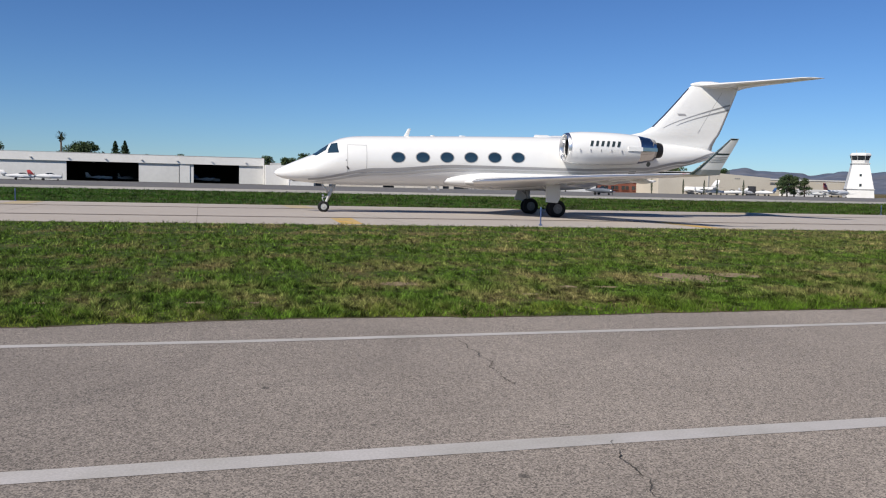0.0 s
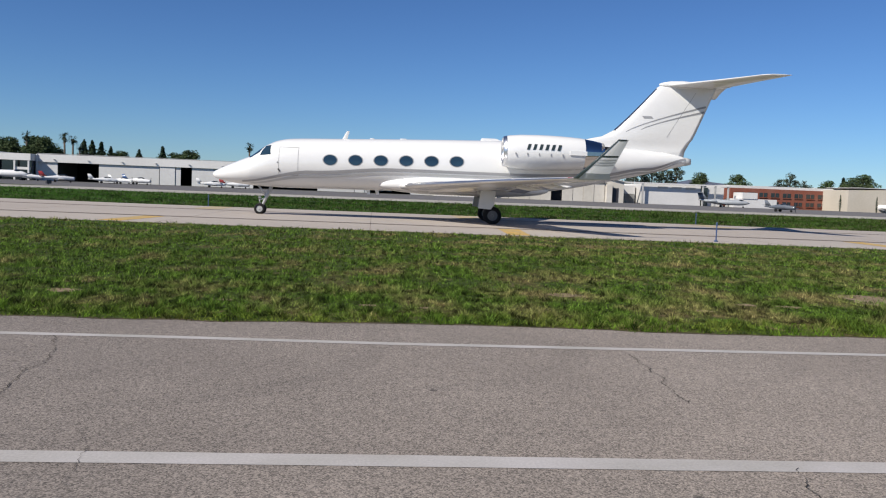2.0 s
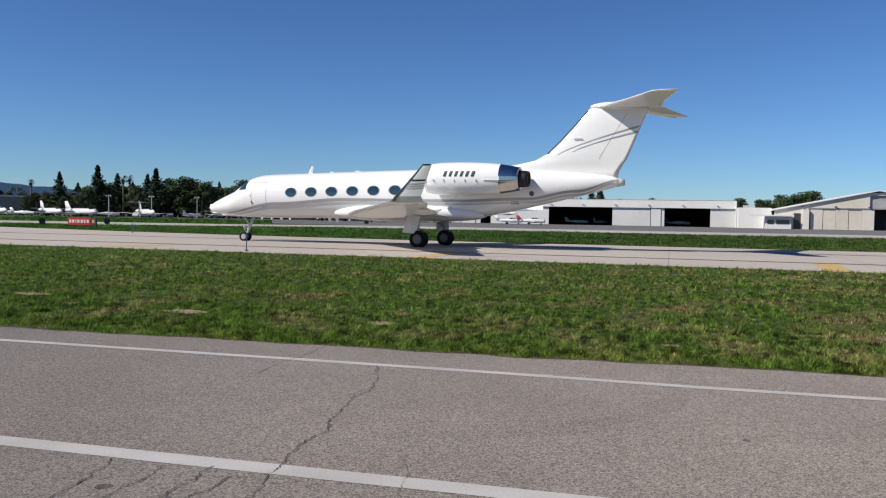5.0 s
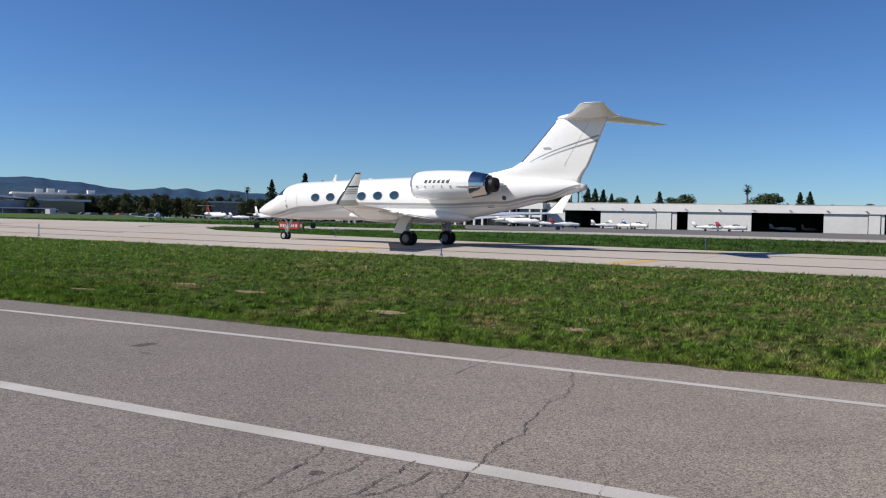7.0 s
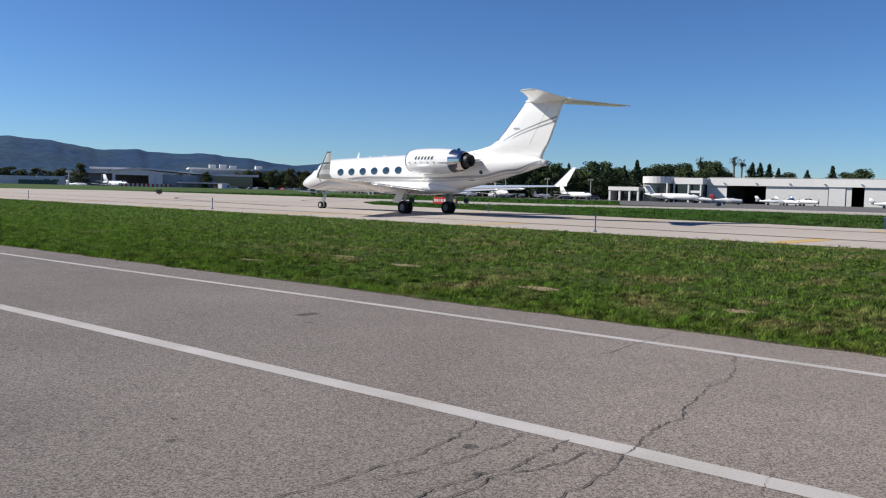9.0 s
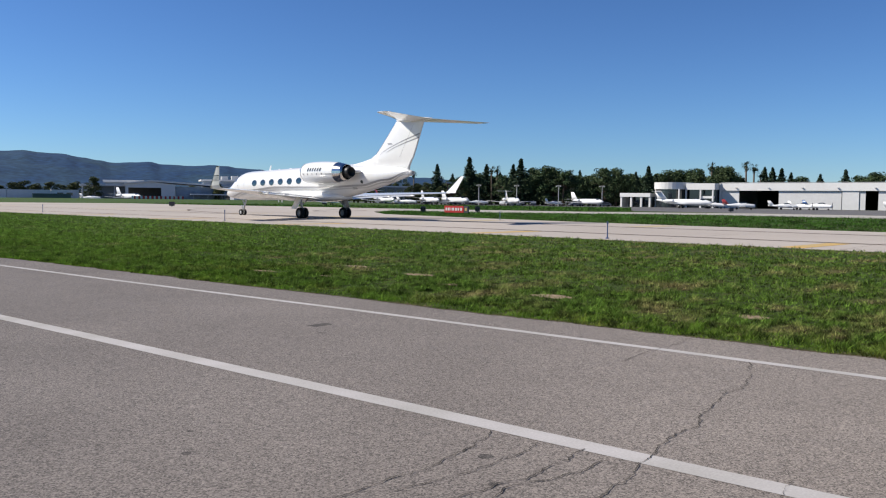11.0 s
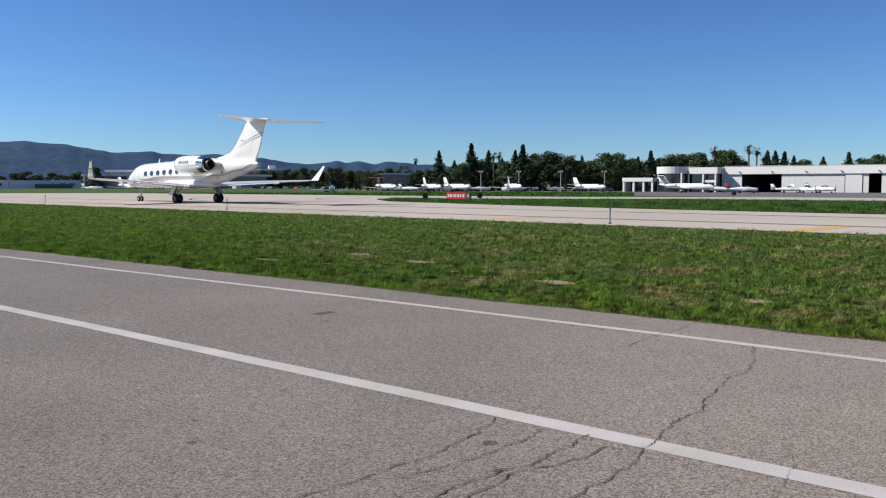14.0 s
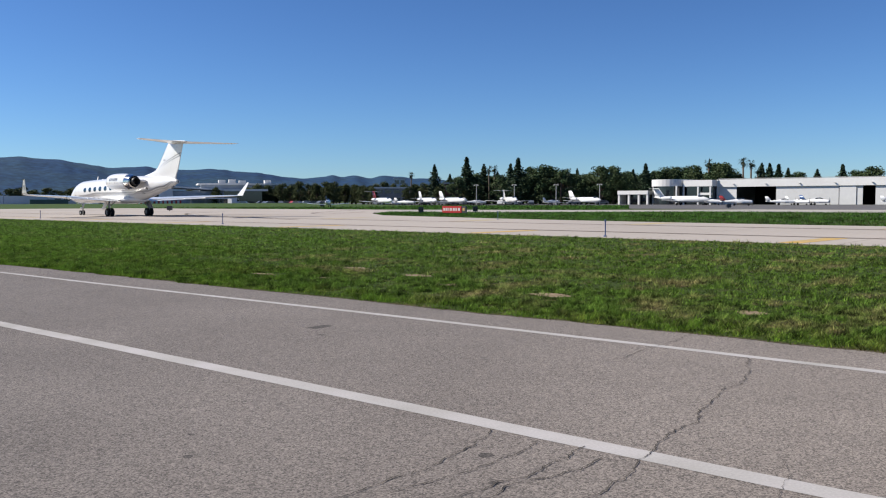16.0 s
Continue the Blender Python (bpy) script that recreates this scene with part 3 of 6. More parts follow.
def blades(name, mat, label, bands, keep):
    """Leaning blades of grass as narrow triangles; bands: x0, x1, y0, y1, count, height, width."""
    rng = np.random.default_rng(4)
    verts = []
    for x0, x1, y0, y1, n, high, wide in bands:
        x, y = rng.uniform(x0, x1, n), rng.uniform(y0, y1, n)
        lump = np.array([noise.noise((a * 0.9, b * 0.9, 0)) for a, b in zip(x, y)])
        ok = keep(x, y) & (rng.uniform(-0.9, 0.8, n) < lump + 0.6)
        x, y, lump = x[ok], y[ok], lump[ok]
        n = len(x)
        tuft = np.array([noise.noise((a * 5.2, b * 2.8, 5)) for a, b in zip(x, y)])
        h = high * rng.uniform(0.5, 1.25, n) * (1 + 0.6 * lump) * np.clip(0.85 + 2.7 * tuft, 0.4, 2.0)
        a, lean = rng.uniform(0, 2 * np.pi, n), rng.uniform(0.3, 1.3, n) * h
        side = rng.uniform(0, 2 * np.pi, n)
        w = wide * rng.uniform(0.6, 1.3, n) / 2
        z = np.zeros(n)
        p = np.stack([np.stack([x - w * np.cos(a), y - w * np.sin(a), z], 1), np.stack([x + w * np.cos(a), y + w * np.sin(a), z], 1),
                      np.stack([x + lean * np.cos(side), y + lean * np.sin(side), h], 1)], 1)
        verts.append(p.reshape(-1, 3))
    v = np.concatenate(verts)
    me = bpy.data.meshes.new(name)
    n = len(v) // 3
    me.vertices.add(len(v))
    me.vertices.foreach_set("co", v.ravel())
    me.loops.add(len(v))
    me.loops.foreach_set("vertex_index", np.arange(len(v), dtype=np.int32))
    me.polygons.add(n)
    me.polygons.foreach_set("loop_start", np.arange(0, len(v), 3, dtype=np.int32))
    me.update(calc_edges=True)
    me.materials.append(mat)
    return tagged(new(name, me), label, "grass", kind="stuff")


def near_strip(x, y):
    ok = (y > np.array([verge(a) for a in x]) - 0.02) & (y < NEAR_EDGE + SKEW * x + 0.08)
    for px, py, rx, ry in PATCHES:
        ok &= ((x - px) / rx) ** 2 + ((y - py) / ry) ** 2 + 0.75 * np.sin(x * 371 + y * 533) > 0.75
    return ok


def far_strip(x, y):
    edge = np.interp(x, (-79, -70, -60, -40, -27, -15, 260), (86, 73, 64.2, 57.6, 54.6, 52.9, 40.1))
    shoulder = np.interp(x, (-79, -62, -42, 420), (86, 88, 105, 97))
    pale = np.interp(x, (-420, -203, -96, -62, -45), (92, 99, 104, 113, 132))
    apron = np.interp(x, (-420, -250, -205, -165, -126, -104, -67), (60, 132, 162, 192, 206, 208, 134))
    return ((x > -79) & (y > edge - 0.1) & (y < shoulder)) | ((x < -66) & (y > pale) & (y < apron))


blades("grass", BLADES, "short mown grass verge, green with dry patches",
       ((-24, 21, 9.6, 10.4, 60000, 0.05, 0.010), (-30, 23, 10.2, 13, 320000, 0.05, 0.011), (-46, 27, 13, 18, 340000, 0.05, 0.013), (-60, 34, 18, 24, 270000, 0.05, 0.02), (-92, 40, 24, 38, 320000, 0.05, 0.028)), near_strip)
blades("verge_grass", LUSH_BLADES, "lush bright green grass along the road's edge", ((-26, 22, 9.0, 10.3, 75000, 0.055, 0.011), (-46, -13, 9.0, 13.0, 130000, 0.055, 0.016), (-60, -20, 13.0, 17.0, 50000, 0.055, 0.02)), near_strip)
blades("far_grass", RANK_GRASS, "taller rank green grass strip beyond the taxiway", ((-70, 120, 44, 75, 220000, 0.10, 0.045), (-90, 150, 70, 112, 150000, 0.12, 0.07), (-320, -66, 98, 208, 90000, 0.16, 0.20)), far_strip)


# ---- the business jet ----
# stations: distance behind the nose, top, bottom, half width
STATIONS = ((0.0, 1.94, 1.87, 0.03), (0.08, 2.03, 1.77, 0.13), (0.3, 2.16, 1.67, 0.27), (0.7, 2.36, 1.58, 0.50), (1.2, 2.58, 1.50, 0.73), (1.75, 2.81, 1.45, 0.92), (1.95, 2.90, 1.43, 0.98),
            (2.35, 3.20, 1.41, 1.06), (2.75, 3.47, 1.39, 1.12), (3.2, 3.67, 1.38, 1.165), (3.9, 3.80, 1.37, 1.195), (6.0, 3.88, 1.39, 1.2), (11.0, 4.03, 1.44, 1.2), (15.0, 4.12, 1.50, 1.2),
            (16.5, 4.12, 1.65, 1.17), (18.0, 4.09, 1.90, 1.08), (19.5, 4.03, 2.23, 0.92), (21.0, 3.95, 2.58, 0.70), (22.4, 3.84, 2.93, 0.47), (23.2, 3.72, 3.15, 0.29), (23.6, 3.60, 3.27, 0.19))


def station(s):
    """Top, bottom and half width at s, eased between the stations."""
    for k in range(len(STATIONS) - 1):
        a, b = STATIONS[k], STATIONS[k + 1]
        if s <= b[0] or k == len(STATIONS) - 2:
            pa, pb = STATIONS[max(k - 1, 0)], STATIONS[min(k + 2, len(STATIONS) - 1)]
            h = b[0] - a[0]
            u = (s - a[0]) / h
            out = []
            for i in (1, 2, 3):
                ma = (b[i] - pa[i]) / (b[0] - pa[0]) * h
                mb = (pb[i] - a[i]) / (pb[0] - a[0]) * h
                if k == 0:
                    ma = mb * 1.5
                out.append((2 * u**3 - 3 * u**2 + 1) * a[i] + (u**3 - 2 * u**2 + u) * ma + (-2 * u**3 + 3 * u**2) * b[i] + (u**3 - u**2) * mb)
            return out


def skin(s, angle, proud=0.0):
    """A point on the jet's skin; angle 0 to port, 90 degrees up."""
    top, bottom, wide = station(s)
    zc, hh = (top + bottom) / 2, (top - bottom) / 2
    return Vector((-s, (wide + proud) * math.cos(angle), zc + (hh + proud) * math.sin(angle)))


def skin_at(s, z, proud=0.0, side=1):
    top, bottom, wide = station(s)
    zc, hh = (top + bottom) / 2, (top - bottom) / 2
    p = skin(s, math.asin(max(-0.999, min(0.999, (z - zc) / hh))), proud)
    return Vector((p.x, side * p.y, p.z))


def on_skin(outline, proud, side, thick=0.0):
    """A thin plate that follows the skin, from an outline of (s, z); fan of strips across its height."""
    bm = bmesh.new()
    smin, smax = min(p[0] for p in outline), max(p[0] for p in outline)
    n = 10
    rows = []
    for k in range(n + 1):
        s = smin + (smax - smin) * (0.001 + 0.998 * k / n)
        zs = []
        for (s0, z0), (s1, z1) in zip(outline, outline[1:] + outline[:1]):
            if (s0 - s) * (s1 - s) <= 0 and s0 != s1:
                zs.append(z0 + (z1 - z0) * (s - s0) / (s1 - s0))
        lo, hi = min(zs), max(zs)
        rows.append([bm.verts.new(skin_at(s, lo + (hi - lo) * j / 5, proud, side)) for j in range(6)])
    for a, b in zip(rows, rows[1:]):
        for j in range(5):
            bm.faces.new((a[j], a[j + 1], b[j + 1], b[j]))
    bmesh.ops.recalc_face_normals(bm, faces=bm.faces)
    c = sum((f.normal.y for f in bm.faces)) * side
    if c < 0:
        bmesh.ops.reverse_faces(bm, faces=bm.faces)
    return bm


def band(low, high, s0, s1, side, proud=0.012, n=90):
    """A stripe along the skin between two height curves of s."""
    bm = bmesh.new()
    rows = []
    for k in range(n + 1):
        s = s0 + (s1 - s0) * k / n
        rows.append([bm.verts.new(skin_at(s, low(s) + (high(s) - low(s)) * j / 3, proud, side)) for j in range(4)])
    for a, b in zip(rows, rows[1:]):
        for j in range(3):
            bm.faces.new((a[j], a[j + 1], b[j + 1], b[j]))
    if sum(f.normal.y for f in bm.faces if not f.normal_update()) * side < 0:
        bmesh.ops.reverse_faces(bm, faces=bm.faces)
    return bm


def curve(*knots):
    """A height eased through (s, z) knots."""
    def f(s):
        for (s0, z0), (s1, z1) in zip(knots, knots[1:]):
            if s <= s1:
                u = max(0.0, (s - s0) / (s1 - s0))
                return z0 + (z1 - z0) * u * u * (3 - 2 * u)
        return knots[-1][1]
    return f


def aerofoil(le, chord, thick, n=9, flat=False, up=(0, 0, 1)):
    """A wing's cross section from its leading edge backwards."""
    up = Vector(up)
    pts = []
    for k in range(n):
        u = 0.5 - 0.5 * math.cos(math.pi * k / (n - 1))
        t = thick * (2.6 * math.sqrt(u) * (1 - u) + 0.35 * u * (1 - u)) / 1.15
        pts.append((u, t))
    ring = [Vector(le) + Vector((-u * chord, 0, 0)) + up * t for u, t in pts]
    ring += [Vector(le) + Vector((-u * chord, 0, 0)) - up * t * 0.75 for u, t in pts[-2:0:-1]]
    return ring


def ring_round(s, y, z, r, n=24, squash=1.0):
    return [Vector((-s, y + r * math.cos(2 * math.pi * k / n), z + squash * r * math.sin(2 * math.pi * k / n))) for k in range(n)]


def wheel(parent, place, radius, width, name):
    """A wheel that turns on its axle: tyre with a rim sunk in it."""
    hub = thing(name, pose(*place), "", "")
    hub.parent = parent
    bm = bmesh.new()
    prof = ((0.56, 0.42), (0.62, 0.5), (0.86, 0.5), (0.96, 0.36), (1.0, 0.14), (1.0, -0.14), (0.96, -0.36), (0.86, -0.5), (0.62, -0.5), (0.56, -0.42))
    n = 28
    rows = [[bm.verts.new((radius * r * math.cos(2 * math.pi * k / n), width * w, radius * r * math.sin(2 * math.pi * k / n))) for r, w in prof] for k in range(n)]
    for k in range(n):
        a, b = rows[k], rows[(k + 1) % n]
        for j in range(len(prof)):
            i = (j + 1) % len(prof)
            bm.faces.new((a[j], a[i], b[i], b[j]))
    bmesh.ops.recalc_face_normals(bm, faces=bm.faces)
    part("tyre", bm, RUBBER, hub, "black rubber tyre", True)
    bm = bmesh.new()
    for r0, r1, w in ((0.57, 0.57, 0.36), (0.3, 0.36, 0.44), (0.14, 0.14, 0.5)):
        bmesh.ops.create_cone(bm, cap_ends=True, segments=20, radius1=radius * r0, radius2=radius * r1, depth=width * w * 2, matrix=Matrix.Rotation(radians(90), 4, "X"))
    for k in range(8):
        a = 2 * math.pi * k / 8
        bmesh.ops.create_cone(bm, cap_ends=True, segments=8, radius1=radius * 0.045, radius2=radius * 0.045, depth=width * 0.86,
                              matrix=Matrix.Translation((radius * 0.44 * math.cos(a), 0, radius * 0.44 * math.sin(a))) @ Matrix.Rotation(radians(90), 4, "X"))
    part("rim", bm, GEAR_METAL if radius < 0.35 else WHEEL_GREY, hub, "metal wheel rim")
    return hub


jet = thing("business_jet", pose(3.62, 42.3, 0, 0, 0, 176.2), "white twin-engine business jet with grey stripes taxiing on concrete", "airplane")

# fuselage
ss = sorted({*[a[0] for a in STATIONS], *[0.15 * k for k in range(28)], *[4.4 + 0.6 * k for k in range(20)], *[16 + 0.35 * k for k in range(22)]})
rings = [[skin(s, 2 * math.pi * k / 48) for k in range(48)] for s in ss]
fuselage = part("fuselage", loft(rings), WHITE_PAINT, jet, "glossy white fuselage", True)
# belly fairing under the wing
rings = []
for k in range(25):
    u = k / 24
    s, g = 8.15 + 8.5 * u, min(1.0, 1.25 * math.sin(math.pi * u)) ** 0.5
    w, zb, zt = 0.55 + 0.86 * g, 1.60 - 0.30 * g, 1.80 + 0.46 * g
    zc, hh = (zb + zt) / 2, (zt - zb) / 2
    rings.append([Vector((-s, w * math.copysign(abs(math.cos(a)) ** 0.75, math.cos(a)), zc + hh * math.copysign(abs(math.sin(a)) ** 0.75, math.sin(a)))) for a in [2 * math.pi * j / 32 for j in range(32)]])
part("belly_fairing", loft(rings), WHITE_PAINT, jet, "smooth white fairing under the wing root", True)

# stripes that sweep from under the nose to the tail
for side in (1, -1):
    top = curve((1.5, 1.66), (5.0, 2.24), (9.0, 2.50), (15.5, 2.48), (19.0, 2.62), (21.5, 3.02), (23.6, 3.58))
    low = curve((1.5, 1.58), (5.0, 2.08), (9.0, 2.36), (15.5, 2.35), (19.0, 2.48), (21.5, 2.90), (23.6, 3.50))
    part("stripe", band(low, top, 1.6, 23.5, side), STRIPE_GREY, jet, "grey stripe along the fuselage", True)
    top2 = curve((1.8, 1.56), (5.0, 2.03), (9.0, 2.31), (15.5, 2.30), (19.0, 2.42), (21.5, 2.84), (23.6, 3.46))
    low2 = curve((1.8, 1.50), (5.0, 1.89), (9.0, 2.20), (15.5, 2.20), (19.0, 2.34), (21.5, 2.76), (23.6, 3.41))
    part("stripe", band(low2, top2, 2.0, 23.3, side), STRIPE_PALE, jet, "pale grey stripe along the fuselage", True)

# cabin windows, doors and cockpit glass
for side in (1, -1):
    for k in range(6):
        s, z = 5.94 + 1.226 * k, 2.79 + 0.031 * k
        for r, mat, nm, pr in ((1.14, PANEL_LINE, "window_frame", 0.005), (1.0, CABIN_GLASS, "window_pane", 0.011)):
            bm = bmesh.new()
            mid = bm.verts.new(skin_at(s, z, pr, side))
            edge = [bm.verts.new(skin_at(s + 0.325 * r * math.cos(a), z + 0.24 * r * math.sin(a), pr, side)) for a in [2 * math.pi * j / 24 for j in range(24)]]
            for j in range(24):
                bm.faces.new((mid, edge[j], edge[(j + 1) % 24]))
            if sum(f.normal.y for f in bm.faces if not f.normal_update()) * side < 0:
                bmesh.ops.reverse_faces(bm, faces=bm.faces)
            if nm == "window_frame":
                frame_ring = part("window", bm, mat, jet, "oval cabin window")
            else:
                part("pane", bm, mat, frame_ring, "dark blue oval glass")
    part("windshield", on_skin([(1.80, 2.82), (2.60, 3.35), (2.44, 3.05), (1.98, 2.76)], 0.010, side), CABIN_GLASS, jet, "dark cockpit windshield", True)
    part("side_window", on_skin([(2.52, 3.04), (2.72, 3.37), (3.02, 3.42), (3.05, 2.94), (2.50, 2.90)], 0.010, side), CABIN_GLASS, jet, "dark cockpit side window", True)
bm = bmesh.new()
for s0, s1, z0, z1 in ((3.45, 3.47, 1.98, 3.34), (4.38, 4.40, 1.98, 3.34), (3.45, 4.40, 3.32, 3.34), (3.45, 4.40, 1.98, 2.00)):
    n = 14
    for k in range(n):
        quad = []
        for a, b in ((0, 0), (1, 0), (1, 1), (0, 1)):
            if s1 - s0 > z1 - z0:
                s, z = s0 + (s1 - s0) * (k + a) / n, (z0, z1)[b]
            else:
                s, z = (s0, s1)[b], z0 + (z1 - z0) * (k + a) / n
            quad.append(bm.verts.new(skin_at(s, z, 0.006, 1)))
        bm.faces.new(quad)
part("cabin_door", bm, PANEL_LINE, jet, "thin outline of the closed cabin door")
part("door_handle", on_skin([(3.40, 2.26), (3.50, 2.12), (3.56, 2.16), (3.46, 2.30)], 0.012, 1), DARK_PAINT, jet)
part("static_port", on_skin([(3.36, 2.58), (3.40, 2.53), (3.44, 2.58), (3.40, 2.63)], 0.012, 1), STRIPE_GREY, jet)
part("vent", on_skin([(19.32 + 0.13 * math.cos(k * math.pi / 6 + 0.2), 2.82 + 0.13 * math.sin(k * math.pi / 6 + 0.2)) for k in range(12)], 0.010, 1), STRIPE_DARK, jet, "round dark vent")
part("vent", on_skin([(18.24, 2.28), (18.66, 2.30), (18.66, 2.44), (18.24, 2.42)], 0.010, 1), STRIPE_DARK, jet, "small dark vent")

# wings with leading edges, flaps, winglets and lights
for side in (1, -1):
    spans = ((0.9, 9.1, 5.6, 0.36, 1.62), (1.6, 9.6, 5.1, 0.30, 1.68), (4.0, 11.15, 3.75, 0.20, 1.82), (7.5, 13.45, 2.7, 0.14, 2.00), (10.6, 15.5, 1.75, 0.09, 2.12), (11.42, 16.02, 1.35, 0.055, 2.16))
    rings = [aerofoil((-s, side * y, z), c, t) for y, s, c, t, z in spans]
    part("wing", loft(rings), WHITE_PAINT, jet, "swept white wing with polished leading edge", True)
    bm = bmesh.new()
    rows = []
    for y, s, c, t, z in spans[1:]:
        ring = aerofoil((-s + 0.012, side * y, z), c, t * 1.04)
        rows.append([ring[k] for k in (-1, 0, 1)])
    loft(rows, bm, close=False)
    part("leading_edge", bm, BARE_METAL, jet, "polished bare-metal leading edge", True)
    # winglet
    up = (0, side * 1.0, -0.2)
    tips = ((11.42, 16.02, 1.35, 0.05, 2.16), (11.56, 16.24, 1.08, 0.045, 2.36), (11.70, 16.76, 0.78, 0.038, 2.85), (11.82, 17.22, 0.52, 0.03, 3.30), (11.90, 17.52, 0.35, 0.026, 3.60))
    rings = [aerofoil((-s, side * y, z), c, t, up=up) for y, s, c, t, z in tips]
    part("winglet", loft(rings), WHITE_PAINT, jet, "white upswept winglet with dark edge")
    bm = bmesh.new()
    rows = []
    for y, s, c, t, z in tips:
        ring = aerofoil((-s + 0.02, side * y, z), c, t * 1.3, up=up)
        rows.append([ring[k] for k in (-2, -1, 0, 1, 2)])
    loft(rows, bm, close=False)
    part("winglet_edge", bm, STRIPE_DARK, jet, "dark green winglet leading edge", True)
    for z0, z1, mat in ((2.95, 3.01, STRIPE_DARK), (2.83, 2.88, STRIPE_PALE), (2.74, 2.79, STRIPE_PALE), (2.65, 2.70, STRIPE_PALE), (3.54, 3.598, STRIPE_DARK)):
        rings = []
        for z in (z0, z1):
            for (ya, sa, ca, ta, za), (yb, sb, cb, tb, zb) in zip(tips, tips[1:]):
                if za <= z <= zb:
                    u = (z - za) / (zb - za)
                    rings.append(aerofoil((-(sa + (sb - sa) * u) + 0.015, side * (ya + (yb - ya) * u), z), (ca + (cb - ca) * u) * 1.01, (ta + (tb - ta) * u) * 1.25, up=up)[:9])
        if len(rings) == 2:
            part("winglet_stripe", loft(rings, close=False), mat, jet)
    part("navigation_light", loft([ring_round(15.85 + 0.1 * k, side * 11.2, 2.17, r, 10) for k, r in enumerate((0.01, 0.02, 0.025, 0.02))]), RED_LENS if side > 0 else GREEN_PAINT, jet, "small wing tip light", True)
    # flap, a little lowered, and its track fairings
    rings = [[Vector((-s, side * y, z)) for s, z in ((s0, z0 + 0.05), (s0 + c, z0 - 0.10), (s0 + c, z0 - 0.115), (s0, z0 - 0.05))] for y, s0, c, z0 in ((1.7, 14.5, 0.85, 1.64), (4.0, 14.75, 0.7, 1.79), (7.4, 15.95, 0.5, 1.97))]
    part("flap", loft(rings), WHITE_PAINT, jet, "white trailing-edge flap")
    for y, s in ((5.2, 14.6), (7.2, 15.4)):
        rings = [ring_round(s + 1.3 * k / 7, side * y, 1.53 + 0.05 * y - 0.05 * math.sin(math.pi * k / 7), 0.012 + 0.05 * math.sin(math.pi * k / 7) ** 0.7, 10, 1.5) for k in range(8)]
        part("flap_track", loft(rings), WHITE_PAINT, jet, "", True)

